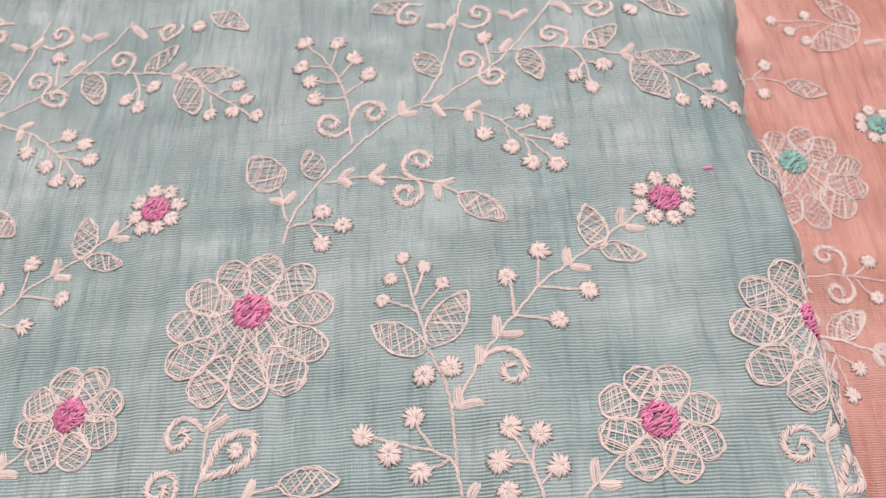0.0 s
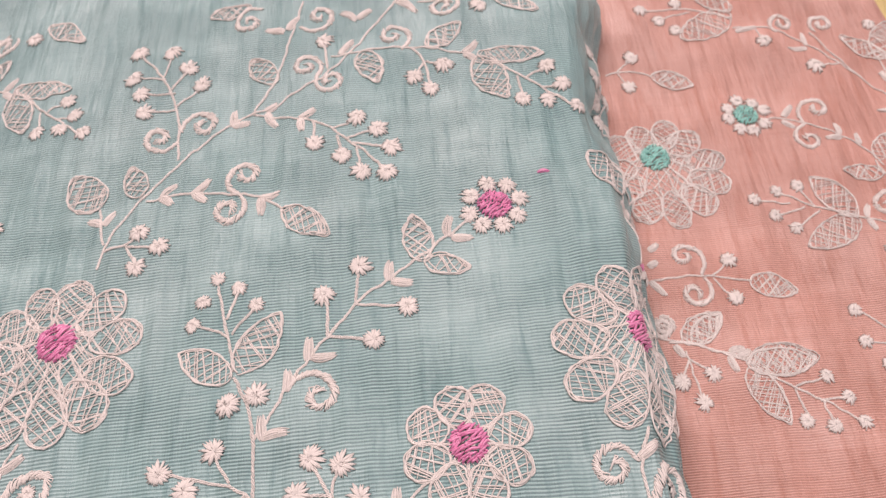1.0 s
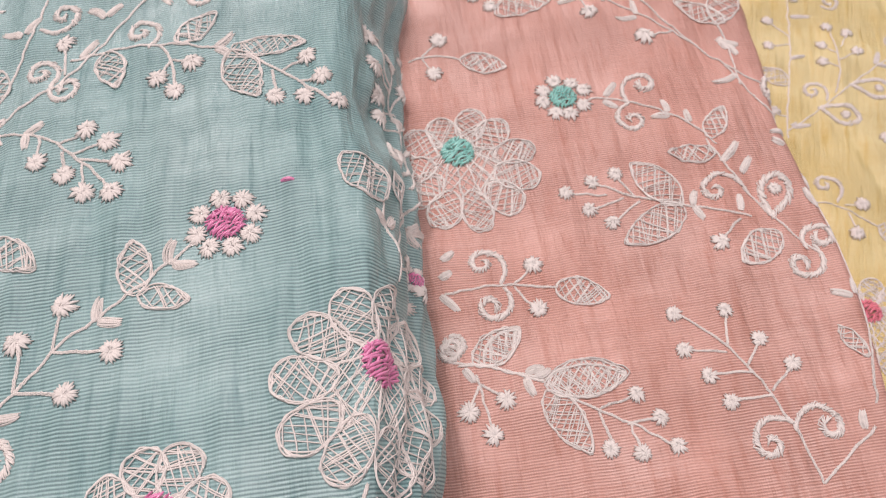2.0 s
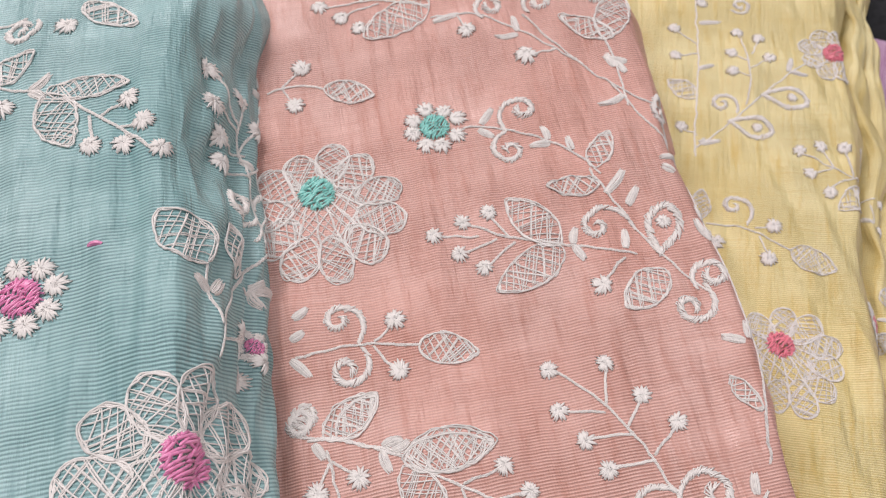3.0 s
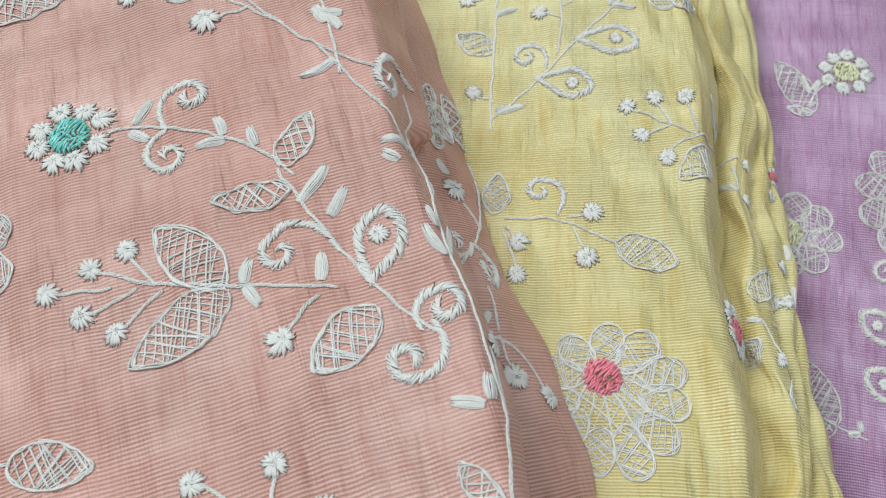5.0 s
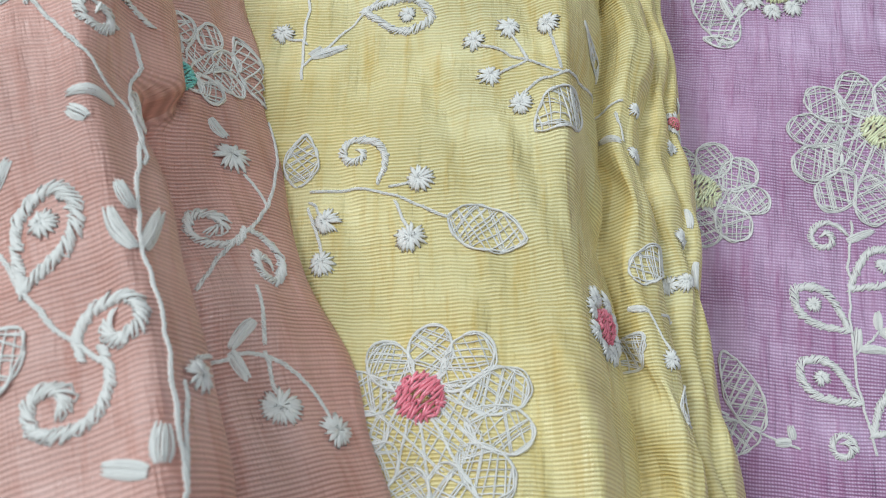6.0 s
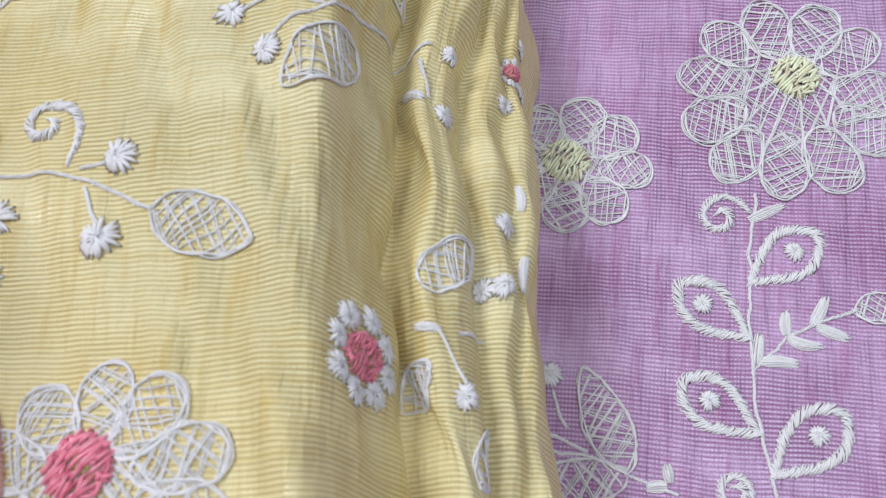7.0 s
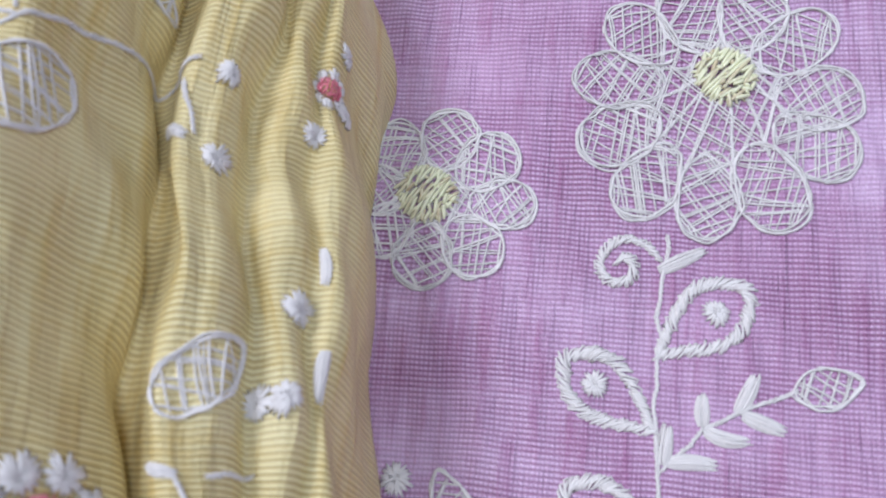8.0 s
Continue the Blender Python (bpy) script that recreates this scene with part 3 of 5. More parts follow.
# ---- the teal fabric's design, which repeats across the cloth ----
def teal_design(dx, dy):
    flower(teal, teal_thing, -0.0668 + dx, 0.1191 + dy, 0.0518, 11, -0.0659 + dx, 0.1245 + dy, 0.0114, ROSE, 0.20)
    stem(teal, teal_thing, (-0.0719 + dx, 0.0971 + dy), (-0.0763 + dx, 0.0896 + dy), (-0.0760 + dx, 0.0767 + dy), (-0.0769 + dx, 0.0720 + dy))
    curl(teal, teal_thing, -0.0769 + dx, 0.0896 + dy, -0.0828 + dx, 0.0883 + dy, 1)
    bar(teal, teal_thing, -0.0764 + dx, 0.0901 + dy, -0.0700 + dx, 0.0938 + dy)
    drop(teal, teal_thing, -0.0760 + dx, 0.0770 + dy, -0.0615 + dx, 0.0880 + dy)
    curl(teal, teal_thing, -0.0833 + dx, 0.0711 + dy, -0.0866 + dx, 0.0746 + dy, 1)
    bar(teal, teal_thing, -0.0634 + dx, 0.0703 + dy, -0.0613 + dx, 0.0757 + dy)
    stem(teal, teal_thing, (-0.0645 + dx, 0.0709 + dy), (-0.0596 + dx, 0.0727 + dy), (-0.0548 + dx, 0.0733 + dy))
    leaf(teal, teal_thing, -0.0551 + dx, 0.0735 + dy, -0.0386 + dx, 0.0734 + dy, 0.45)
    leaf(teal, teal_thing, -0.0157 + dx, 0.1072 + dy, -0.0307 + dx, 0.1166 + dy, 0.5)
    leaf(teal, teal_thing, -0.0141 + dx, 0.1086 + dy, -0.0031 + dx, 0.1254 + dy, 0.5)
    stem(teal, teal_thing, (-0.0149 + dx, 0.1092 + dy), (-0.0169 + dx, 0.1186 + dy), (-0.0191 + dx, 0.1262 + dy), (-0.0215 + dx, 0.1361 + dy))
    berry(teal, teal_thing, -0.0215 + dx, 0.1387 + dy)
    berry(teal, teal_thing, -0.0152 + dx, 0.1343 + dy)
    berry(teal, teal_thing, -0.0253 + dx, 0.1314 + dy)
    berry(teal, teal_thing, -0.0277 + dx, 0.1242 + dy)
    berry(teal, teal_thing, -0.0098 + dx, 0.1285 + dy)
    stem(teal, teal_thing, (-0.0169 + dx, 0.1195 + dy), (-0.0220 + dx, 0.1226 + dy), (-0.0262 + dx, 0.1236 + dy))
    stem(teal, teal_thing, (-0.0180 + dx, 0.1252 + dy), (-0.0152 + dx, 0.1333 + dy))
    stem(teal, teal_thing, (-0.0164 + dx, 0.1203 + dy), (-0.0105 + dx, 0.1278 + dy))
    stem(teal, teal_thing, (-0.0149 + dx, 0.1076 + dy), (-0.0131 + dx, 0.1033 + dy), (-0.0109 + dx, 0.0991 + dy), (-0.0090 + dx, 0.0910 + dy), (-0.0091 + dx, 0.0817 + dy), (-0.0083 + dx, 0.0715 + dy), (-0.0077 + dx, 0.0670 + dy))
    berry(teal, teal_thing, -0.0159 + dx, 0.1004 + dy, 0.0074)
    berry(teal, teal_thing, -0.0088 + dx, 0.1022 + dy, 0.0074)
    bar(teal, teal_thing, -0.0068 + dx, 0.0901 + dy, -0.0075 + dx, 0.0964 + dy)
    bar(teal, teal_thing, -0.0073 + dx, 0.0906 + dy, -0.0001 + dx, 0.0913 + dy)
    stem(teal, teal_thing, (-0.0082 + dx, 0.0722 + dy), (-0.0104 + dx, 0.0781 + dy), (-0.0213 + dx, 0.0813 + dy), (-0.0317 + dx, 0.0844 + dy))
    berry(teal, teal_thing, -0.0327 + dx, 0.0847 + dy, 0.0068)
    berry(teal, teal_thing, -0.0257 + dx, 0.0791 + dy, 0.0076)
    berry(teal, teal_thing, -0.0192 + dx, 0.0888 + dy, 0.0069)
    berry(teal, teal_thing, -0.0182 + dx, 0.0739 + dy, 0.0072)
    stem(teal, teal_thing, (-0.0189 + dx, 0.0873 + dy), (-0.0147 + dx, 0.0804 + dy))
    stem(teal, teal_thing, (-0.0174 + dx, 0.0742 + dy), (-0.0100 + dx, 0.0766 + dy))
    stem(teal, teal_thing, (-0.0091 + dx, 0.0902 + dy), (-0.0033 + dx, 0.0993 + dy), (0.0045 + dx, 0.1110 + dy), (0.0096 + dx, 0.1162 + dy), (0.0170 + dx, 0.1255 + dy), (0.0260 + dx, 0.1322 + dy), (0.0339 + dx, 0.1370 + dy), (0.0413 + dx, 0.1422 + dy), (0.0509 + dx, 0.1486 + dy))
    bar(teal, teal_thing, -0.0012 + dx, 0.1020 + dy, -0.0010 + dx, 0.1084 + dy)
    bar(teal, teal_thing, 0.0044 + dx, 0.1101 + dy, 0.0047 + dx, 0.1167 + dy)
    bar(teal, teal_thing, 0.0053 + dx, 0.1109 + dy, 0.0120 + dx, 0.1108 + dy)
    bar(teal, teal_thing, 0.0268 + dx, 0.1317 + dy, 0.0272 + dx, 0.1383 + dy)
    bar(teal, teal_thing, 0.0273 + dx, 0.1316 + dy, 0.0333 + dx, 0.1304 + dy)
    bar(teal, teal_thing, 0.0440 + dx, 0.1435 + dy, 0.0454 + dx, 0.1502 + dy)
    bar(teal, teal_thing, 0.0449 + dx, 0.1435 + dy, 0.0510 + dx, 0.1427 + dy)
    curl(teal, teal_thing, -0.0008 + dx, 0.1032 + dy, 0.0074 + dx, 0.1000 + dy, -1)
    berry(teal, teal_thing, 0.0190 + dx, 0.1369 + dy, 0.0070)
    berry(teal, teal_thing, 0.0087 + dx, 0.1288 + dy, 0.0069)
    berry(teal, teal_thing, 0.0317 + dx, 0.1231 + dy, 0.0068)
    berry(teal, teal_thing, 0.0219 + dx, 0.1142 + dy, 0.0066)
    stem(teal, teal_thing, (0.0174 + dx, 0.1258 + dy), (0.0189 + dx, 0.1359 + dy))
    stem(teal, teal_thing, (0.0099 + dx, 0.1165 + dy), (0.0100 + dx, 0.1234 + dy), (0.0088 + dx, 0.1278 + dy))
    stem(teal, teal_thing, (0.0170 + dx, 0.1254 + dy), (0.0305 + dx, 0.1233 + dy))
    stem(teal, teal_thing, (0.0099 + dx, 0.1162 + dy), (0.0144 + dx, 0.1162 + dy), (0.0212 + dx, 0.1143 + dy))
    leaf(teal, teal_thing, 0.0363 + dx, 0.1367 + dy, 0.0347 + dx, 0.1526 + dy, 0.52)
    leaf(teal, teal_thing, 0.0367 + dx, 0.1367 + dy, 0.0492 + dx, 0.1331 + dy, 0.48)
    daisy(teal, teal_thing, 0.0583 + dx, 0.1524 + dy, 0.0206, ROSE)
    berry(teal, teal_thing, 0.0056 + dx, 0.0838 + dy, 0.0070)
    berry(teal, teal_thing, 0.0131 + dx, 0.0817 + dy, 0.0069)
    berry(teal, teal_thing, 0.0026 + dx, 0.0751 + dy, 0.0074)
    berry(teal, teal_thing, 0.0169 + dx, 0.0734 + dy, 0.0071)
    berry(teal, teal_thing, 0.0038 + dx, 0.0675 + dy, 0.0067)
    stem(teal, teal_thing, (0.0126 + dx, 0.0657 + dy), (0.0100 + dx, 0.0744 + dy), (0.0057 + dx, 0.0827 + dy))
    stem(teal, teal_thing, (0.0105 + dx, 0.0730 + dy), (0.0105 + dx, 0.0772 + dy), (0.0130 + dx, 0.0806 + dy))
    stem(teal, teal_thing, (0.0097 + dx, 0.0744 + dy), (0.0033 + dx, 0.0751 + dy))
    stem(teal, teal_thing, (0.0116 + dx, 0.0687 + dy), (0.0162 + dx, 0.0730 + dy))
    bar(teal, teal_thing, -0.0058 + dx, 0.0667 + dy, -0.0032 + dx, 0.0707 + dy)
    flower(teal, teal_thing, 0.0442 + dx, 0.0829 + dy, 0.0333, 8, 0.0439 + dx, 0.0838 + dy, 0.0098, ROSE, 0.30)
    stem(teal, teal_thing, (0.0342 + dx, 0.0758 + dy), (0.0296 + dx, 0.0727 + dy), (0.0246 + dx, 0.0677 + dy), (0.0222 + dx, 0.0648 + dy))
    bar(teal, teal_thing, 0.0255 + dx, 0.0684 + dy, 0.0259 + dx, 0.0748 + dy)
    bar(teal, teal_thing, 0.0262 + dx, 0.0682 + dy, 0.0320 + dx, 0.0679 + dy)
    stem(teal, teal_thing, (-0.0583 + dx, 0.1470 + dy), (-0.0570 + dx, 0.1539 + dy), (-0.0512 + dx, 0.1651 + dy), (-0.0416 + dx, 0.1769 + dy), (-0.0305 + dx, 0.1893 + dy), (-0.0190 + dx, 0.1980 + dy), (-0.0093 + dx, 0.2005 + dy), (-0.0014 + dx, 0.2051 + dy), (0.0107 + dx, 0.2130 + dy), (0.0196 + dx, 0.2231 + dy), (0.0312 + dx, 0.2390 + dy), (0.0350 + dx, 0.2452 + dy))
    leaf(teal, teal_thing, -0.0609 + dx, 0.1698 + dy, -0.0718 + dx, 0.1823 + dy, 0.75)
    stem(teal, teal_thing, (-0.0575 + dx, 0.1551 + dy), (-0.0595 + dx, 0.1632 + dy), (-0.0607 + dx, 0.1693 + dy))
    bar(teal, teal_thing, -0.0585 + dx, 0.1626 + dy, -0.0552 + dx, 0.1669 + dy)
    bar(teal, teal_thing, -0.0591 + dx, 0.1631 + dy, -0.0643 + dx, 0.1656 + dy)
    berry(teal, teal_thing, -0.0459 + dx, 0.1565 + dy, 0.0070)
    berry(teal, teal_thing, -0.0396 + dx, 0.1509 + dy, 0.0069)
    berry(teal, teal_thing, -0.0461 + dx, 0.1459 + dy, 0.0069)
    stem(teal, teal_thing, (-0.0569 + dx, 0.1528 + dy), (-0.0507 + dx, 0.1534 + dy), (-0.0458 + dx, 0.1561 + dy))
    stem(teal, teal_thing, (-0.0507 + dx, 0.1534 + dy), (-0.0403 + dx, 0.1510 + dy))
    stem(teal, teal_thing, (-0.0497 + dx, 0.1527 + dy), (-0.0465 + dx, 0.1469 + dy))
    leaf(teal, teal_thing, -0.0481 + dx, 0.1706 + dy, -0.0524 + dx, 0.1840 + dy, 0.55)
    stem(teal, teal_thing, (-0.0458 + dx, 0.1686 + dy), (-0.0322 + dx, 0.1699 + dy), (-0.0196 + dx, 0.1674 + dy), (-0.0089 + dx, 0.1650 + dy), (-0.0030 + dx, 0.1592 + dy))
    bar(teal, teal_thing, -0.0413 + dx, 0.1694 + dy, -0.0363 + dx, 0.1737 + dy)
    bar(teal, teal_thing, -0.0417 + dx, 0.1700 + dy, -0.0371 + dx, 0.1658 + dy)
    bar(teal, teal_thing, -0.0313 + dx, 0.1693 + dy, -0.0264 + dx, 0.1745 + dy)
    bar(teal, teal_thing, -0.0313 + dx, 0.1700 + dy, -0.0267 + dx, 0.1659 + dy)
    curl(teal, teal_thing, -0.0169 + dx, 0.1667 + dy, -0.0151 + dx, 0.1741 + dy, -1)
    curl(teal, teal_thing, -0.0164 + dx, 0.1662 + dy, -0.0200 + dx, 0.1618 + dy, -1)
    bar(teal, teal_thing, -0.0106 + dx, 0.1649 + dy, -0.0045 + dx, 0.1656 + dy)
    bar(teal, teal_thing, -0.0103 + dx, 0.1647 + dy, -0.0100 + dx, 0.1584 + dy)
    leaf(teal, teal_thing, -0.0035 + dx, 0.1593 + dy, 0.0099 + dx, 0.1492 + dy, 0.5)
    stem(teal, teal_thing, (-0.0381 + dx, 0.1843 + dy), (-0.0383 + dx, 0.1988 + dy), (-0.0425 + dx, 0.2140 + dy), (-0.0467 + dx, 0.2220 + dy), (-0.0543 + dx, 0.2316 + dy))
    curl(teal, teal_thing, -0.0383 + dx, 0.1924 + dy, -0.0451 + dx, 0.1946 + dy, -1)
    curl(teal, teal_thing, -0.0379 + dx, 0.1963 + dy, -0.0307 + dx, 0.1980 + dy, -1)
    berry(teal, teal_thing, -0.0555 + dx, 0.2331 + dy, 0.0074)
    berry(teal, teal_thing, -0.0433 + dx, 0.2307 + dy, 0.0073)
    berry(teal, teal_thing, -0.0563 + dx, 0.2214 + dy, 0.0072)
    berry(teal, teal_thing, -0.0371 + dx, 0.2233 + dy, 0.0073)
    berry(teal, teal_thing, -0.0525 + dx, 0.2135 + dy, 0.0071)
    berry(teal, teal_thing, -0.0322 + dx, 0.2151 + dy, 0.0071)
    berry(teal, teal_thing, -0.0505 + dx, 0.2056 + dy, 0.0070)
    stem(teal, teal_thing, (-0.0455 + dx, 0.2202 + dy), (-0.0432 + dx, 0.2295 + dy))
    stem(teal, teal_thing, (-0.0425 + dx, 0.2140 + dy), (-0.0377 + dx, 0.2224 + dy))
    stem(teal, teal_thing, (-0.0446 + dx, 0.2189 + dy), (-0.0548 + dx, 0.2215 + dy))
    stem(teal, teal_thing, (-0.0409 + dx, 0.2127 + dy), (-0.0514 + dx, 0.2127 + dy))
    stem(teal, teal_thing, (-0.0401 + dx, 0.2069 + dy), (-0.0326 + dx, 0.2147 + dy))
    stem(teal, teal_thing, (-0.0396 + dx, 0.2058 + dy), (-0.0501 + dx, 0.2057 + dy))
    leaf(teal, teal_thing, -0.0073 + dx, 0.2119 + dy, -0.0159 + dx, 0.2226 + dy, 0.6)
    stem(teal, teal_thing, (-0.0141 + dx, 0.2001 + dy), (-0.0069 + dx, 0.2131 + dy), (-0.0022 + dx, 0.2300 + dy), (0.0019 + dx, 0.2470 + dy))
    bar(teal, teal_thing, -0.0201 + dx, 0.1951 + dy, -0.0207 + dx, 0.2022 + dy)
    bar(teal, teal_thing, -0.0206 + dx, 0.1954 + dy, -0.0149 + dx, 0.1957 + dy)
    bar(teal, teal_thing, -0.0097 + dx, 0.1994 + dy, -0.0064 + dx, 0.1930 + dy)
    bar(teal, teal_thing, -0.0103 + dx, 0.2000 + dy, -0.0065 + dx, 0.2029 + dy)
    stem(teal, teal_thing, (-0.0142 + dx, 0.1988 + dy), (-0.0001 + dx, 0.1947 + dy), (0.0090 + dx, 0.1906 + dy), (0.0158 + dx, 0.1836 + dy), (0.0241 + dx, 0.1751 + dy), (0.0278 + dx, 0.1687 + dy))
    bar(teal, teal_thing, 0.0009 + dx, 0.1945 + dy, 0.0058 + dx, 0.1977 + dy)
    bar(teal, teal_thing, 0.0014 + dx, 0.1944 + dy, 0.0018 + dx, 0.1888 + dy)
    berry(teal, teal_thing, 0.0061 + dx, 0.1833 + dy, 0.0070)
    berry(teal, teal_thing, 0.0193 + dx, 0.1911 + dy, 0.0071)
    berry(teal, teal_thing, 0.0263 + dx, 0.1858 + dy, 0.0074)
    berry(teal, teal_thing, 0.0299 + dx, 0.1780 + dy, 0.0073)
    berry(teal, teal_thing, 0.0140 + dx, 0.1770 + dy, 0.0069)
    berry(teal, teal_thing, 0.0200 + dx, 0.1703 + dy, 0.0072)
    berry(teal, teal_thing, 0.0277 + dx, 0.1683 + dy, 0.0071)
    stem(teal, teal_thing, (0.0054 + dx, 0.1927 + dy), (0.0061 + dx, 0.1847 + dy))
    stem(teal, teal_thing, (0.0115 + dx, 0.1877 + dy), (0.0186 + dx, 0.1903 + dy))
    stem(teal, teal_thing, (0.0158 + dx, 0.1836 + dy), (0.0252 + dx, 0.1857 + dy))
    stem(teal, teal_thing, (0.0175 + dx, 0.1816 + dy), (0.0290 + dx, 0.1780 + dy))
    stem(teal, teal_thing, (0.0132 + dx, 0.1853 + dy), (0.0141 + dx, 0.1781 + dy))
    stem(teal, teal_thing, (0.0192 + dx, 0.1800 + dy), (0.0198 + dx, 0.1719 + dy))
    stem(teal, teal_thing, (0.0113 + dx, 0.2196 + dy), (0.0273 + dx, 0.2214 + dy), (0.0442 + dx, 0.2175 + dy), (0.0562 + dx, 0.2129 + dy))
    leaf(teal, teal_thing, 0.0217 + dx, 0.2206 + dy, 0.0267 + dx, 0.2058 + dy, 0.55)
    leaf(teal, teal_thing, 0.0436 + dx, 0.2181 + dy, 0.0554 + dx, 0.2275 + dy, 0.55)
    curl(teal, teal_thing, 0.0351 + dx, 0.2189 + dy, 0.0324 + dx, 0.2258 + dy, 1)
    bar(teal, teal_thing, 0.0553 + dx, 0.2135 + dy, 0.0601 + dx, 0.2185 + dy)
    bar(teal, teal_thing, 0.0552 + dx, 0.2130 + dy, 0.0592 + dx, 0.2101 + dy)
    leaf(teal, teal_thing, 0.0594 + dx, 0.2121 + dy, 0.0808 + dx, 0.2098 + dy, 0.34)
    leaf(teal, teal_thing, 0.0592 + dx, 0.2112 + dy, 0.0666 + dx, 0.1919 + dy, 0.5)
    stem(teal, teal_thing, (0.0644 + dx, 0.2099 + dy), (0.0720 + dx, 0.2005 + dy), (0.0819 + dx, 0.1929 + dy), (0.0877 + dx, 0.1860 + dy))
    berry(teal, teal_thing, 0.0810 + dx, 0.2040 + dy, 0.0065)
    berry(teal, teal_thing, 0.0718 + dx, 0.1913 + dy, 0.0063)
    berry(teal, teal_thing, 0.0797 + dx, 0.1905 + dy, 0.0063)
    berry(teal, teal_thing, 0.0845 + dx, 0.1961 + dy, 0.0064)
    berry(teal, teal_thing, 0.0889 + dx, 0.1872 + dy, 0.0063)
    stem(teal, teal_thing, (0.0738 + dx, 0.1997 + dy), (0.0804 + dx, 0.2034 + dy))
    stem(teal, teal_thing, (0.0712 + dx, 0.2011 + dy), (0.0721 + dx, 0.1928 + dy))
    stem(teal, teal_thing, (0.0778 + dx, 0.1958 + dy), (0.0838 + dx, 0.1961 + dy))
    berry(teal, teal_thing, 0.0378 + dx, 0.2053 + dy, 0.0069)
    berry(teal, teal_thing, 0.0484 + dx, 0.2090 + dy, 0.0069)
    berry(teal, teal_thing, 0.0434 + dx, 0.2002 + dy, 0.0068)
    stem(teal, teal_thing, (0.0386 + dx, 0.2187 + dy), (0.0425 + dx, 0.2118 + dy), (0.0432 + dx, 0.2019 + dy))
    stem(teal, teal_thing, (0.0425 + dx, 0.2118 + dy), (0.0385 + dx, 0.2059 + dy))
    stem(teal, teal_thing, (0.0425 + dx, 0.2118 + dy), (0.0473 + dx, 0.2091 + dy))
    curl(teal, teal_thing, 0.0064 + dx, 0.2121 + dy, 0.0031 + dx, 0.2165 + dy, 1)
    curl(teal, teal_thing, 0.0068 + dx, 0.2123 + dy, 0.0109 + dx, 0.2095 + dy, 1)
    bar(teal, teal_thing, 0.0143 + dx, 0.2205 + dy, 0.0190 + dx, 0.2265 + dy)
    berry(teal, teal_thing, 0.0093 + dx, 0.2274 + dy, 0.0068)
    stem(teal, teal_thing, (0.0099 + dx, 0.2146 + dy), (0.0093 + dx, 0.2255 + dy))
    bar(teal, teal_thing, 0.0203 + dx, 0.2359 + dy, 0.0149 + dx, 0.2401 + dy)
    bar(teal, teal_thing, 0.0208 + dx, 0.2368 + dy, 0.0255 + dx, 0.2399 + dy)
    curl(teal, teal_thing, 0.0012 + dx, 0.2348 + dy, 0.0078 + dx, 0.2391 + dy, 1)
    leaf(teal, teal_thing, 0.0667 + dx, 0.2435 + dy, 0.0822 + dx, 0.2320 + dy, 0.4)
    curl(teal, teal_thing, 0.0555 + dx, 0.2396 + dy, 0.0503 + dx, 0.2377 + dy, -1)
    bar(teal, teal_thing, 0.0348 + dx, 0.2437 + dy, 0.0412 + dx, 0.2355 + dy)
    berry(teal, teal_thing, 0.0626 + dx, 0.2368 + dy, 0.0069)
    leaf(teal, teal_thing, -0.0317 + dx, 0.2469 + dy, -0.0169 + dx, 0.2487 + dy, 0.45)
    curl(teal, teal_thing, -0.0127 + dx, 0.2470 + dy, -0.0171 + dx, 0.2407 + dy, 1)
    bar(teal, teal_thing, -0.0044 + dx, 0.2330 + dy, -0.0112 + dx, 0.2361 + dy)
    bar(teal, teal_thing, -0.0034 + dx, 0.2337 + dy, 0.0004 + dx, 0.2398 + dy)
    stem(teal, teal_thing, (0.0416 + dx, 0.2409 + dy), (0.0519 + dx, 0.2420 + dy))


for step in (-1, 0, 1):
    teal_design(0.1600 * step, -0.0137 * step)

# the wall of the teal fold, and a stray bit of thread
daisy(teal, teal_thing, 0.1193, 0.1407, 0.0096, ROSE)
leaf(teal, teal_thing, 0.1410, 0.1749, 0.1189, 0.1717, 0.5)
bar(teal, teal_thing, 0.1178, 0.1564, 0.1304, 0.1583)
bar(teal, teal_thing, 0.1214, 0.1956, 0.1174, 0.1973)
stem(teal, teal_thing, (0.1185, 0.1703), (0.1284, 0.1842), (0.1238, 0.1982), (0.1281, 0.2245))
bar(teal, teal_thing, 0.1284, 0.2276, 0.1328, 0.2359)
bar(teal, teal_thing, 0.1281, 0.2246, 0.1248, 0.2253)
bar(teal, teal_thing, 0.0722, 0.1629, 0.0755, 0.1627, 0.0011, ROSE, "stray_thread")

# ---- the pink fabric ----
flower(pink, pink_thing, 0.1220, 0.1813, 0.0455, 11, 0.1203, 0.1877, 0.0103, GREEN, 0.20)
stem(pink, pink_thing, (0.1642, 0.2009), (0.1706, 0.2007), (0.1769, 0.1973), (0.1861, 0.1922), (0.1949, 0.1852), (0.1989, 0.1779))
bar(pink, pink_thing, 0.1698, 0.2013, 0.1741, 0.2060)
bar(pink, pink_thing, 0.1688, 0.1996, 0.1726, 0.1959)
curl(pink, pink_thing, 0.1762, 0.1975, 0.1823, 0.2034, -1)
curl(pink, pink_thing, 0.1764, 0.1970, 0.1760, 0.1903, 1)
bar(pink, pink_thing, 0.1874, 0.1916, 0.1866, 0.1965)
bar(pink, pink_thing, 0.1875, 0.1905, 0.1817, 0.1902)
bar(pink, pink_thing, 0.1933, 0.1870, 0.1928, 0.1917)
leaf(pink, pink_thing, 0.1971, 0.1807, 0.2054, 0.1915, 0.5)
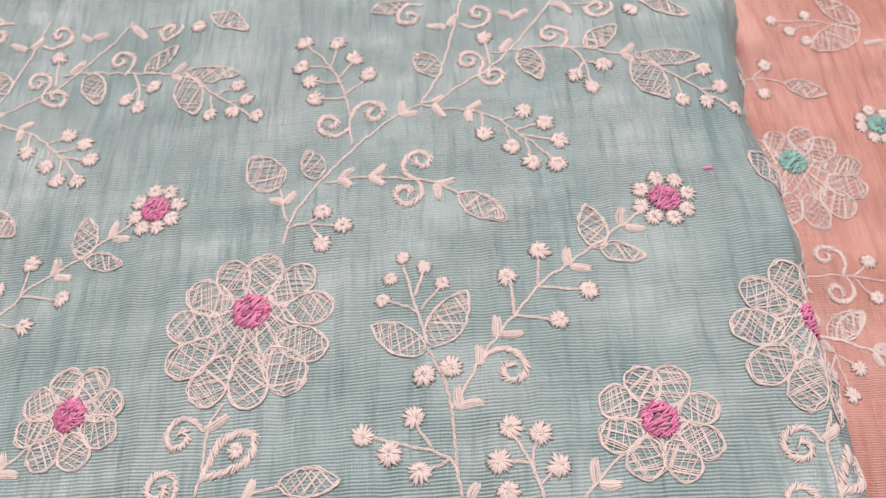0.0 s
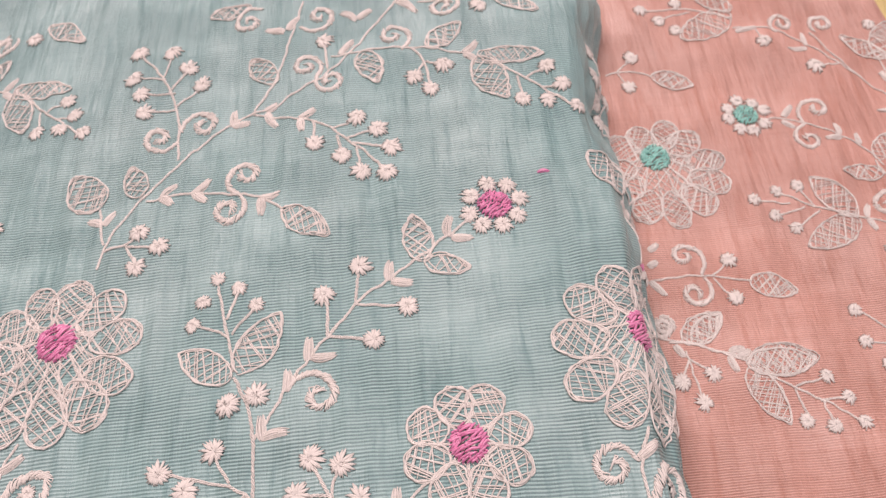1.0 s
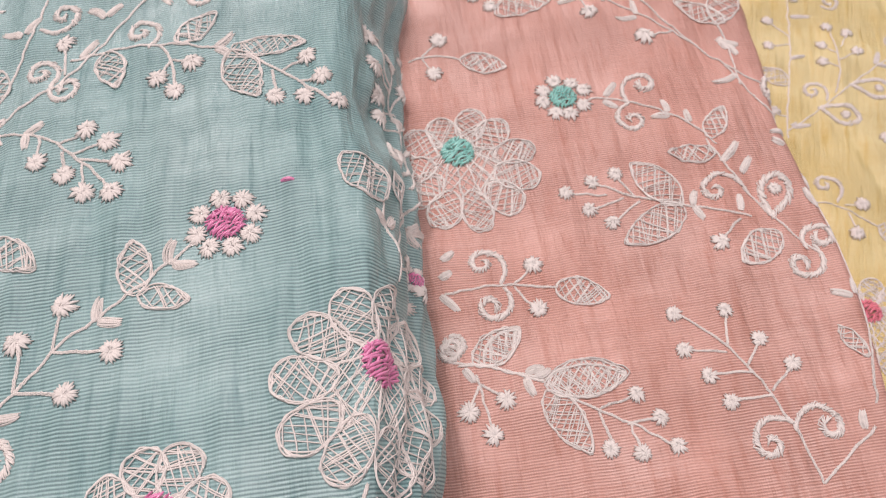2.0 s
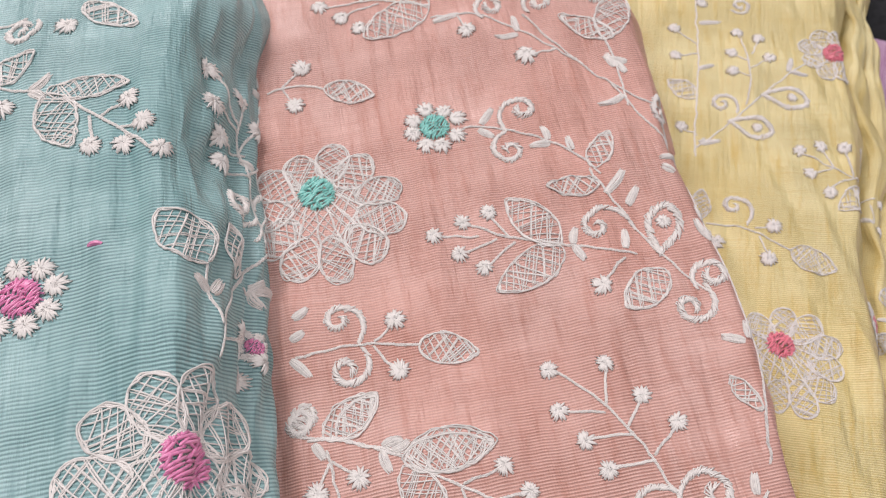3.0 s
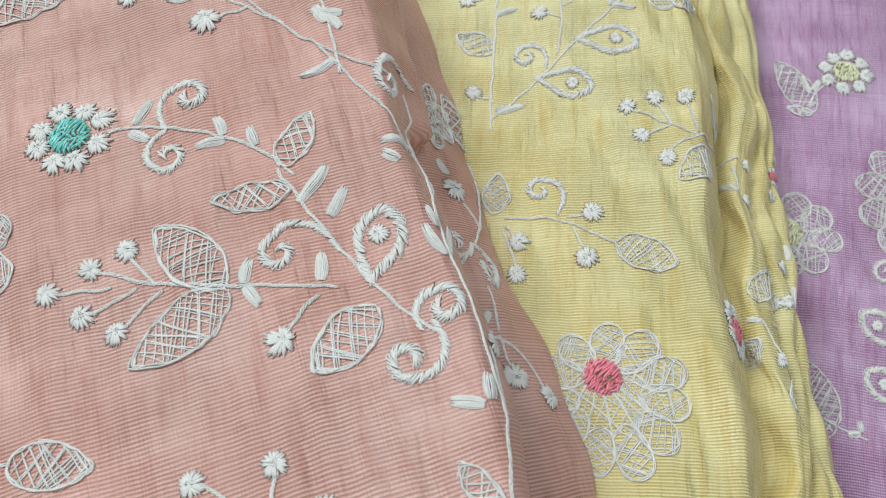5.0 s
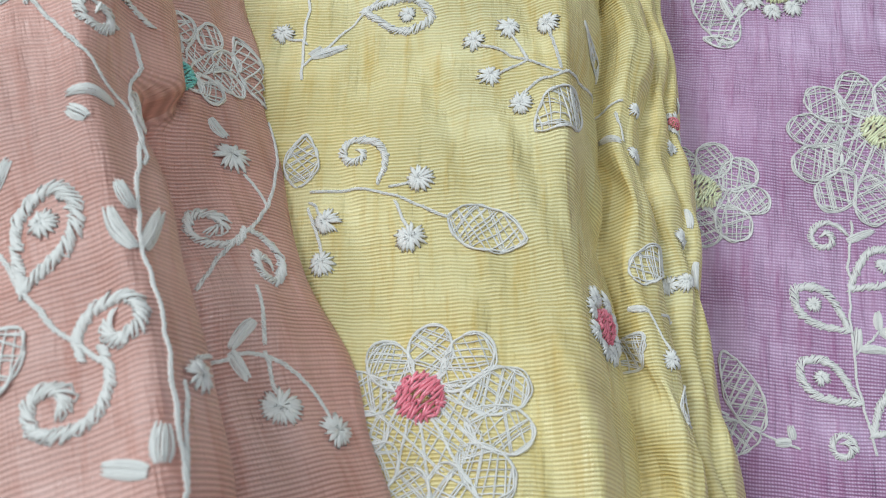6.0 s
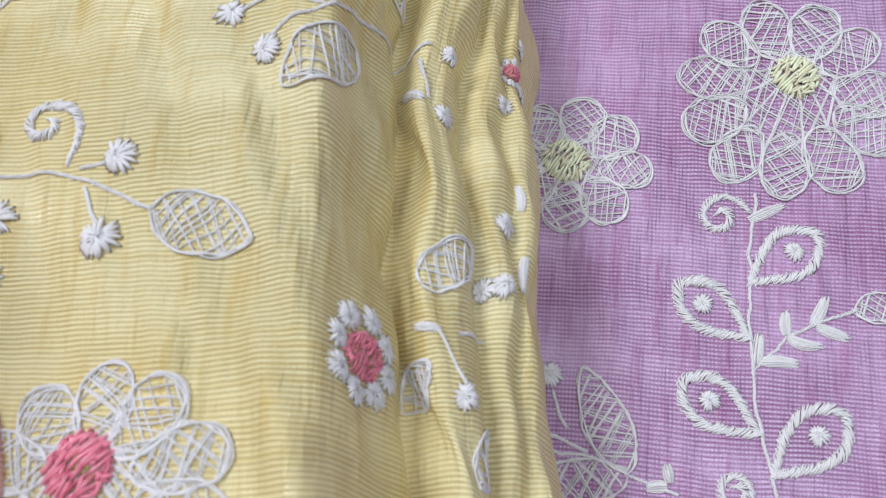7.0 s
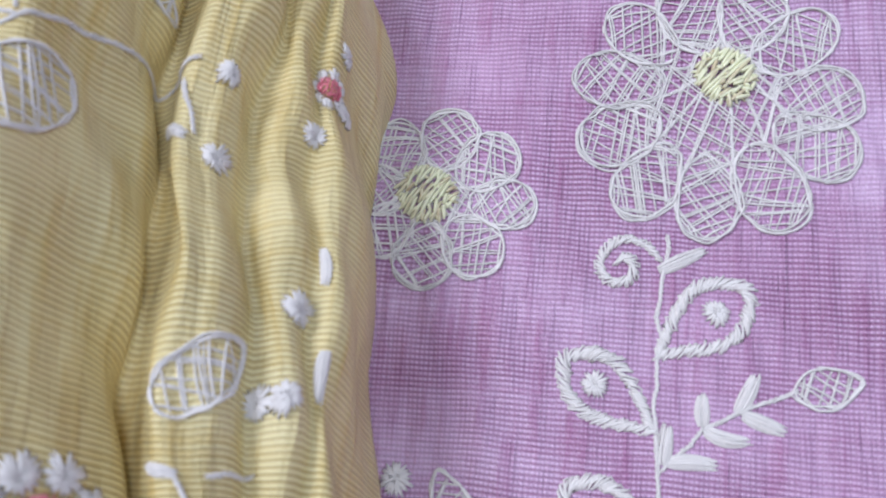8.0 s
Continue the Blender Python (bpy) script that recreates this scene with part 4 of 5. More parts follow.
leaf(pink, pink_thing, 0.1977, 0.1748, 0.1827, 0.1759, 0.42)
stem(pink, pink_thing, (0.1960, 0.1801), (0.2003, 0.1684), (0.2054, 0.1565), (0.2110, 0.1453), (0.2168, 0.1381))
bar(pink, pink_thing, 0.1986, 0.1716, 0.2054, 0.1782)
bar(pink, pink_thing, 0.2036, 0.1673, 0.2079, 0.1725)
curl(pink, pink_thing, 0.2038, 0.1596, 0.1931, 0.1618, 1)
drop(pink, pink_thing, 0.2076, 0.1514, 0.2146, 0.1660, 0.6)
bar(pink, pink_thing, 0.1991, 0.1543, 0.2003, 0.1599)
stem(pink, pink_thing, (0.2018, 0.1522), (0.1863, 0.1571), (0.1816, 0.1586), (0.1695, 0.1630), (0.1586, 0.1697))
leaf(pink, pink_thing, 0.1823, 0.1582, 0.1712, 0.1746, 0.48)
leaf(pink, pink_thing, 0.1828, 0.1570, 0.1636, 0.1489, 0.48)
bar(pink, pink_thing, 0.1857, 0.1572, 0.1876, 0.1528)
bar(pink, pink_thing, 0.1856, 0.1578, 0.1876, 0.1626)
berry(pink, pink_thing, 0.1500, 0.1674)
berry(pink, pink_thing, 0.1579, 0.1704)
berry(pink, pink_thing, 0.1653, 0.1716)
berry(pink, pink_thing, 0.1557, 0.1610)
berry(pink, pink_thing, 0.1612, 0.1560)
stem(pink, pink_thing, (0.1695, 0.1630), (0.1656, 0.1707))
stem(pink, pink_thing, (0.1663, 0.1634), (0.1562, 0.1612))
stem(pink, pink_thing, (0.1617, 0.1651), (0.1505, 0.1674))
stem(pink, pink_thing, (0.1709, 0.1618), (0.1621, 0.1563))
berry(pink, pink_thing, 0.1898, 0.1448, 0.0061)
stem(pink, pink_thing, (0.1981, 0.1518), (0.1911, 0.1460))
leaf(pink, pink_thing, 0.2076, 0.1461, 0.1941, 0.1374, 0.6)
curl(pink, pink_thing, 0.2140, 0.1395, 0.2191, 0.1428, -1)
curl(pink, pink_thing, 0.2164, 0.1407, 0.2104, 0.1346, -1)
stem(pink, pink_thing, (0.1911, 0.2398), (0.1981, 0.2269), (0.2049, 0.2167), (0.2138, 0.2038), (0.2278, 0.1957))
berry(pink, pink_thing, 0.1885, 0.2233, 0.0075)
stem(pink, pink_thing, (0.1914, 0.2234), (0.1984, 0.2243))
bar(pink, pink_thing, 0.2132, 0.2033, 0.2052, 0.2014)
bar(pink, pink_thing, 0.2164, 0.2114, 0.2131, 0.2178)
stem(pink, pink_thing, (0.1095, 0.1407), (0.1213, 0.1418), (0.1320, 0.1405), (0.1408, 0.1380))
curl(pink, pink_thing, 0.1257, 0.1418, 0.1214, 0.1489, 1)
curl(pink, pink_thing, 0.1266, 0.1403, 0.1219, 0.1351, -1)
leaf(pink, pink_thing, 0.1406, 0.1381, 0.1549, 0.1334, 0.55)
berry(pink, pink_thing, 0.1359, 0.1459, 0.0061)
berry(pink, pink_thing, 0.1347, 0.1327, 0.0059)
stem(pink, pink_thing, (0.1297, 0.1412), (0.1353, 0.1455))
stem(pink, pink_thing, (0.1288, 0.1401), (0.1338, 0.1336))
bar(pink, pink_thing, 0.1100, 0.1511, 0.1139, 0.1538)
bar(pink, pink_thing, 0.1088, 0.1455, 0.1123, 0.1473)
bar(pink, pink_thing, 0.1084, 0.1404, 0.1127, 0.1351)
curl(pink, pink_thing, 0.1092, 0.1285, 0.1096, 0.1255, -1)
leaf(pink, pink_thing, 0.1174, 0.1188, 0.1282, 0.1273, 0.5)
stem(pink, pink_thing, (0.1101, 0.1195), (0.1188, 0.1181), (0.1269, 0.1141), (0.1321, 0.1115))
berry(pink, pink_thing, 0.1110, 0.1065, 0.0065)
berry(pink, pink_thing, 0.1210, 0.1081, 0.0062)
berry(pink, pink_thing, 0.1162, 0.0999, 0.0064)
stem(pink, pink_thing, (0.1147, 0.1164), (0.1155, 0.1088), (0.1164, 0.1010))
stem(pink, pink_thing, (0.1149, 0.1133), (0.1114, 0.1072))
stem(pink, pink_thing, (0.1154, 0.1137), (0.1206, 0.1086))
bar(pink, pink_thing, 0.1276, 0.1146, 0.1326, 0.1156)
bar(pink, pink_thing, 0.1274, 0.1135, 0.1289, 0.1082)
leaf(pink, pink_thing, 0.1318, 0.1104, 0.1536, 0.1103, 0.42)
leaf(pink, pink_thing, 0.1319, 0.1092, 0.1401, 0.0913, 0.45)
stem(pink, pink_thing, (0.1370, 0.1067), (0.1459, 0.1014), (0.1556, 0.0947), (0.1615, 0.0900))
berry(pink, pink_thing, 0.1550, 0.1047)
berry(pink, pink_thing, 0.1591, 0.0978)
berry(pink, pink_thing, 0.1455, 0.0919)
berry(pink, pink_thing, 0.1525, 0.0896)
berry(pink, pink_thing, 0.1619, 0.0900)
stem(pink, pink_thing, (0.1447, 0.1024), (0.1540, 0.1045))
stem(pink, pink_thing, (0.1445, 0.1017), (0.1457, 0.0930))
stem(pink, pink_thing, (0.1507, 0.0978), (0.1587, 0.0979))
stem(pink, pink_thing, (0.1514, 0.0974), (0.1526, 0.0906))
stem(pink, pink_thing, (0.1948, 0.0758), (0.1922, 0.0917), (0.1859, 0.1076), (0.1790, 0.1185), (0.1713, 0.1257))
berry(pink, pink_thing, 0.1710, 0.1257)
berry(pink, pink_thing, 0.1848, 0.1240)
berry(pink, pink_thing, 0.1913, 0.1150)
berry(pink, pink_thing, 0.1976, 0.1067)
berry(pink, pink_thing, 0.1707, 0.1148)
berry(pink, pink_thing, 0.1753, 0.1067)
berry(pink, pink_thing, 0.1782, 0.0986)
stem(pink, pink_thing, (0.1844, 0.1226), (0.1821, 0.1141))
stem(pink, pink_thing, (0.1908, 0.1142), (0.1857, 0.1079))
stem(pink, pink_thing, (0.1969, 0.1061), (0.1897, 0.1002))
stem(pink, pink_thing, (0.1719, 0.1147), (0.1814, 0.1122))
stem(pink, pink_thing, (0.1757, 0.1071), (0.1865, 0.1056))
stem(pink, pink_thing, (0.1787, 0.0994), (0.1897, 0.0994))
curl(pink, pink_thing, 0.1924, 0.0914, 0.1850, 0.0871, 1)
curl(pink, pink_thing, 0.1921, 0.0896, 0.2010, 0.0896, -1)
bar(pink, pink_thing, 0.2101, 0.0875, 0.2112, 0.0923)
stem(pink, pink_thing, (0.1948, 0.0758), (0.2030, 0.0817), (0.2133, 0.0875))
stem(pink, pink_thing, (0.1095, 0.2254), (0.1191, 0.2275), (0.1264, 0.2241))
berry(pink, pink_thing, 0.1207, 0.2332, 0.0064)
berry(pink, pink_thing, 0.1174, 0.2197, 0.0063)
stem(pink, pink_thing, (0.1143, 0.2270), (0.1201, 0.2317))
stem(pink, pink_thing, (0.1142, 0.2263), (0.1172, 0.2206))
leaf(pink, pink_thing, 0.1265, 0.2243, 0.1410, 0.2181, 0.5)
leaf(pink, pink_thing, 0.1634, 0.2518, 0.1414, 0.2407, 0.5)
leaf(pink, pink_thing, 0.1642, 0.2532, 0.1495, 0.2673, 0.45)
berry(pink, pink_thing, 0.1290, 0.2564, 0.0059)
berry(pink, pink_thing, 0.1350, 0.2507, 0.0059)
berry(pink, pink_thing, 0.1398, 0.2449, 0.0058)
berry(pink, pink_thing, 0.1430, 0.2584, 0.0059)
stem(pink, pink_thing, (0.1295, 0.2563), (0.1504, 0.2553), (0.1637, 0.2499))
stem(pink, pink_thing, (0.1360, 0.2513), (0.1477, 0.2535))
stem(pink, pink_thing, (0.1628, 0.2447), (0.1733, 0.2452), (0.1871, 0.2360), (0.1974, 0.2248), (0.2050, 0.2174))
bar(pink, pink_thing, 0.1634, 0.2430, 0.1717, 0.2446)
bar(pink, pink_thing, 0.1880, 0.2321, 0.1810, 0.2327)
bar(pink, pink_thing, 0.1882, 0.2334, 0.1882, 0.2398)
berry(pink, pink_thing, 0.1727, 0.2373, 0.0064)
stem(pink, pink_thing, (0.1713, 0.2439), (0.1727, 0.2388))
bar(pink, pink_thing, 0.2177, 0.2151, 0.2110, 0.2180)
bar(pink, pink_thing, 0.2137, 0.2139, 0.2125, 0.2194)
leaf(pink, pink_thing, 0.2163, 0.2253, 0.2026, 0.2369, 0.42)
leaf(pink, pink_thing, 0.2138, 0.2253, 0.2240, 0.2437, 0.5)
curl(pink, pink_thing, 0.1786, 0.2409, 0.1818, 0.2453, -1)
curl(pink, pink_thing, 0.1932, 0.2400, 0.1972, 0.2439, -1)
stem(pink, pink_thing, (0.2135, 0.2254), (0.2147, 0.2134), (0.2133, 0.1993))
berry(pink, pink_thing, 0.2158, 0.2425, 0.0058)
leaf(pink, pink_thing, 0.1142, 0.1193, 0.1284, 0.1279, 0.5)
leaf(pink, pink_thing, 0.1331, 0.1112, 0.1542, 0.1111, 0.5)
stem(pink, pink_thing, (0.1078, 0.1206), (0.1179, 0.1184), (0.1315, 0.1125))
bar(pink, pink_thing, 0.1297, 0.1131, 0.1343, 0.1150)
bar(pink, pink_thing, 0.1116, 0.1184, 0.1138, 0.1141)
curl(pink, pink_thing, 0.1080, 0.1271, 0.1083, 0.1241, -1)
daisy(pink, pink_thing, 0.1565, 0.2029, 0.0190, GREEN)
leaf(pink, pink_thing, 0.2133, 0.1150, 0.2184, 0.1057, 0.4)
stem(pink, pink_thing, (0.2264, 0.1341), (0.2227, 0.1170), (0.2176, 0.1018), (0.2160, 0.0935))
bar(pink, pink_thing, 0.2235, 0.1595, 0.2221, 0.1638)
# stitches that run over the pink fold
bar(pink, pink_thing, 0.2196, 0.1749, 0.2170, 0.1780)
# stitches along the upper edge of the pink fold
stem(pink, pink_thing, (0.2304, 0.1968), (0.2315, 0.1882), (0.2252, 0.1671), (0.2236, 0.1529), (0.2244, 0.1426), (0.2242, 0.1319), (0.2236, 0.1216))
stem(pink, pink_thing, (0.2106, 0.2076), (0.2159, 0.1961), (0.2230, 0.1845), (0.2298, 0.1798), (0.2266, 0.1685))
curl(pink, pink_thing, 0.2335, 0.2000, 0.2241, 0.1964, 1)
leaf(pink, pink_thing, 0.2318, 0.1869, 0.2315, 0.1790, 0.6)
bar(pink, pink_thing, 0.2251, 0.1800, 0.2173, 0.1806)
bar(pink, pink_thing, 0.2227, 0.1527, 0.2202, 0.1595)
bar(pink, pink_thing, 0.2238, 0.1530, 0.2283, 0.1609)
bar(pink, pink_thing, 0.2218, 0.1238, 0.2225, 0.1284)
bar(pink, pink_thing, 0.2204, 0.1232, 0.2151, 0.1255)
# stitches on the lower layer of the pink fold
stem(pink, pink_thing, (0.2744, 0.1962), (0.2720, 0.1839), (0.2671, 0.1735), (0.2612, 0.1673), (0.2559, 0.1628), (0.2487, 0.1559))
berry(pink, pink_thing, 0.2625, 0.1835, 0.0068)
stem(pink, pink_thing, (0.2638, 0.1802), (0.2659, 0.1766), (0.2671, 0.1735))
curl(pink, pink_thing, 0.2604, 0.1677, 0.2552, 0.1684, -1)
curl(pink, pink_thing, 0.2614, 0.1676, 0.2628, 0.1606, -1)
bar(pink, pink_thing, 0.2572, 0.1495, 0.2532, 0.1452)
bar(pink, pink_thing, 0.2532, 0.1448, 0.2561, 0.1400)
stem(pink, pink_thing, (0.2291, 0.1377), (0.2524, 0.1442), (0.2585, 0.1445), (0.2650, 0.1385), (0.2680, 0.1327))
berry(pink, pink_thing, 0.2600, 0.1350, 0.0066)
stem(pink, pink_thing, (0.2587, 0.1444), (0.2600, 0.1368))
berry(pink, pink_thing, 0.2678, 0.1307, 0.0062)
berry(pink, pink_thing, 0.2292, 0.1350, 0.0052)
stem(pink, pink_thing, (0.2586, 0.1559), (0.2584, 0.1501), (0.2586, 0.1453))
leaf(pink, pink_thing, 0.2747, 0.1997, 0.2697, 0.2140, 0.45)
bar(pink, pink_thing, 0.2598, 0.1919, 0.2624, 0.1881)
flower(pink, pink_thing, 0.2602, 0.2056, 0.0210, 8, 0.2535, 0.1995, 0.0062, GREEN, 0.3)

# ---- the yellow fabric ----
flower(yellow, yellow_thing, 0.2483, 0.1279, 0.0362, 11, 0.2483, 0.1330, 0.0086, RED, 0.10)
flower(yellow, yellow_thing, 0.3091, 0.2356, 0.0257, 8, 0.3100, 0.2360, 0.0079, RED, 0.10)
stem(yellow, yellow_thing, (0.2455, 0.2035), (0.2511, 0.2187), (0.2619, 0.2466), (0.2695, 0.2726))
stem(yellow, yellow_thing, (0.2471, 0.2069), (0.2624, 0.2151), (0.2744, 0.2216), (0.2887, 0.2294), (0.3019, 0.2349))
bar(yellow, yellow_thing, 0.2489, 0.2089, 0.2517, 0.2102)
bar(yellow, yellow_thing, 0.2493, 0.2083, 0.2569, 0.2087)
bar(yellow, yellow_thing, 0.2894, 0.2304, 0.2930, 0.2362)
bar(yellow, yellow_thing, 0.2899, 0.2302, 0.2955, 0.2273)
drop(yellow, yellow_thing, 0.2770, 0.2231, 0.2926, 0.2168)
drop(yellow, yellow_thing, 0.2626, 0.2157, 0.2762, 0.2077)
curl(yellow, yellow_thing, 0.2660, 0.2181, 0.2623, 0.2236, 1)
stem(yellow, yellow_thing, (0.2703, 0.2206), (0.2779, 0.2364), (0.2792, 0.2505))
berry(yellow, yellow_thing, 0.2790, 0.2529)
berry(yellow, yellow_thing, 0.2852, 0.2485)
berry(yellow, yellow_thing, 0.2735, 0.2447)
berry(yellow, yellow_thing, 0.2858, 0.2388)
berry(yellow, yellow_thing, 0.2705, 0.2357)
stem(yellow, yellow_thing, (0.2800, 0.2417), (0.2847, 0.2470))
stem(yellow, yellow_thing, (0.2781, 0.2385), (0.2740, 0.2440))
stem(yellow, yellow_thing, (0.2770, 0.2352), (0.2851, 0.2384))
stem(yellow, yellow_thing, (0.2753, 0.2313), (0.2710, 0.2350))
leaf(yellow, yellow_thing, 0.2546, 0.2275, 0.2466, 0.2370, 0.6)
berry(yellow, yellow_thing, 0.2568, 0.2603)
berry(yellow, yellow_thing, 0.2533, 0.2475)
stem(yellow, yellow_thing, (0.2629, 0.2509), (0.2571, 0.2594))
stem(yellow, yellow_thing, (0.2615, 0.2467), (0.2537, 0.2475))
bar(yellow, yellow_thing, 0.2595, 0.2396, 0.2658, 0.2408)
curl(yellow, yellow_thing, 0.2810, 0.2644, 0.2850, 0.2662, 1)
bar(yellow, yellow_thing, 0.2669, 0.2612, 0.2753, 0.2602)
berry(yellow, yellow_thing, 0.2710, 0.2704)
berry(yellow, yellow_thing, 0.2454, 0.2166)
stem(yellow, yellow_thing, (0.2494, 0.2119), (0.2455, 0.2158))
berry(yellow, yellow_thing, 0.2811, 0.1988)
berry(yellow, yellow_thing, 0.2888, 0.1985)
berry(yellow, yellow_thing, 0.2966, 0.1960)
berry(yellow, yellow_thing, 0.2811, 0.1892)
berry(yellow, yellow_thing, 0.2847, 0.1807)
stem(yellow, yellow_thing, (0.2815, 0.1975), (0.2890, 0.1891), (0.2952, 0.1845))
stem(yellow, yellow_thing, (0.2961, 0.1952), (0.2949, 0.1850))
stem(yellow, yellow_thing, (0.2888, 0.1973), (0.2895, 0.1893))
stem(yellow, yellow_thing, (0.2817, 0.1889), (0.2892, 0.1887))
stem(yellow, yellow_thing, (0.2852, 0.1815), (0.2889, 0.1833), (0.2949, 0.1840))
stem(yellow, yellow_thing, (0.2246, 0.0987), (0.2263, 0.1013))
daisy(yellow, yellow_thing, 0.2872, 0.1357, 0.0140, RED)
leaf(yellow, yellow_thing, 0.2635, 0.1625, 0.2753, 0.1531, 0.58)
stem(yellow, yellow_thing, (0.2407, 0.1779), (0.2509, 0.1751), (0.2575, 0.1689), (0.2634, 0.1624))
curl(yellow, yellow_thing, 0.2534, 0.1746, 0.2514, 0.1823, 1)
berry(yellow, yellow_thing, 0.2616, 0.1720, 0.0059)
stem(yellow, yellow_thing, (0.2552, 0.1726), (0.2611, 0.1720))
berry(yellow, yellow_thing, 0.2561, 0.1617, 0.0062)
stem(yellow, yellow_thing, (0.2554, 0.1696), (0.2561, 0.1628))
berry(yellow, yellow_thing, 0.2423, 0.1707, 0.0056)
berry(yellow, yellow_thing, 0.2391, 0.1630, 0.0055)
stem(yellow, yellow_thing, (0.2401, 0.1762), (0.2420, 0.1716))
stem(yellow, yellow_thing, (0.2394, 0.1752), (0.2392, 0.1641))
leaf(yellow, yellow_thing, 0.2388, 0.1802, 0.2434, 0.1901, 0.6)
leaf(yellow, yellow_thing, 0.3158, 0.1898, 0.3068, 0.1976, 0.18)
stem(yellow, yellow_thing, (0.2935, 0.1842), (0.3046, 0.1845), (0.3265, 0.1819))
leaf(yellow, yellow_thing, 0.3000, 0.1790, 0.2850, 0.1739, 0.55)
# stitches on the yellow fold
berry(yellow, yellow_thing, 0.3293, 0.1800, 0.0036)
berry(yellow, yellow_thing, 0.3260, 0.1703, 0.004)
bar(yellow, yellow_thing, 0.3174, 0.1762, 0.3229, 0.1730, 0.0022)
stem(yellow, yellow_thing, (0.3243, 0.1800), (0.3244, 0.1764), (0.3238, 0.1734))
berry(yellow, yellow_thing, 0.3314, 0.1518, 0.0042)
berry(yellow, yellow_thing, 0.3259, 0.1424, 0.004)
berry(yellow, yellow_thing, 0.3232, 0.1432, 0.0042)
leaf(yellow, yellow_thing, 0.3120, 0.1443, 0.3216, 0.1490, 0.6)
stem(yellow, yellow_thing, (0.3114, 0.1379), (0.3114, 0.1337), (0.3117, 0.1294))
berry(yellow, yellow_thing, 0.3114, 0.1277, 0.0044)
bar(yellow, yellow_thing, 0.3079, 0.1396, 0.3117, 0.1376, 0.0018)
stem(yellow, yellow_thing, (0.3144, 0.1365), (0.3215, 0.1361))
leaf(yellow, yellow_thing, 0.2985, 0.1300, 0.3082, 0.1339, 0.6)
leaf(yellow, yellow_thing, 0.3080, 0.1160, 0.3179, 0.1239, 0.4)
berry(yellow, yellow_thing, 0.3500, 0.1832, 0.003)
berry(yellow, yellow_thing, 0.3475, 0.1759, 0.0034)
berry(yellow, yellow_thing, 0.3403, 0.1727, 0.0036)
bar(yellow, yellow_thing, 0.3357, 0.1582, 0.3344, 0.1538, 0.0018)
bar(yellow, yellow_thing, 0.3338, 0.1465, 0.3320, 0.1412, 0.002)
daisy(yellow, yellow_thing, 0.3457, 0.1784, 0.0062, RED)

# ---- the lilac fabric ----
flower(lilac, lilac_thing, 0.3256, 0.1677, 0.0285, 8, 0.3242, 0.1690, 0.0086, GOLD, 0.25)
flower(lilac, lilac_thing, 0.3665, 0.1652, 0.0421, 11, 0.3697, 0.1682, 0.0084, GOLD, 0.20)
curl(lilac, lilac_thing, 0.3503, 0.1477, 0.3452, 0.1489, 1)
bar(lilac, lilac_thing, 0.3496, 0.1464, 0.3564, 0.1466)
stem(lilac, lilac_thing, (0.3531, 0.1503), (0.3488, 0.1436), (0.3446, 0.1364), (0.3388, 0.1238), (0.3350, 0.1132), (0.3335, 0.1052), (0.3323, 0.1018))
drop(lilac, lilac_thing, 0.3446, 0.1362, 0.3601, 0.1398)
drop(lilac, lilac_thing, 0.3400, 0.1272, 0.3328, 0.1410)
drop(lilac, lilac_thing, 0.3343, 0.1123, 0.3260, 0.1255)
drop(lilac, lilac_thing, 0.3334, 0.1059, 0.3496, 0.1108)
bar(lilac, lilac_thing, 0.3394, 0.1230, 0.3421, 0.1274)
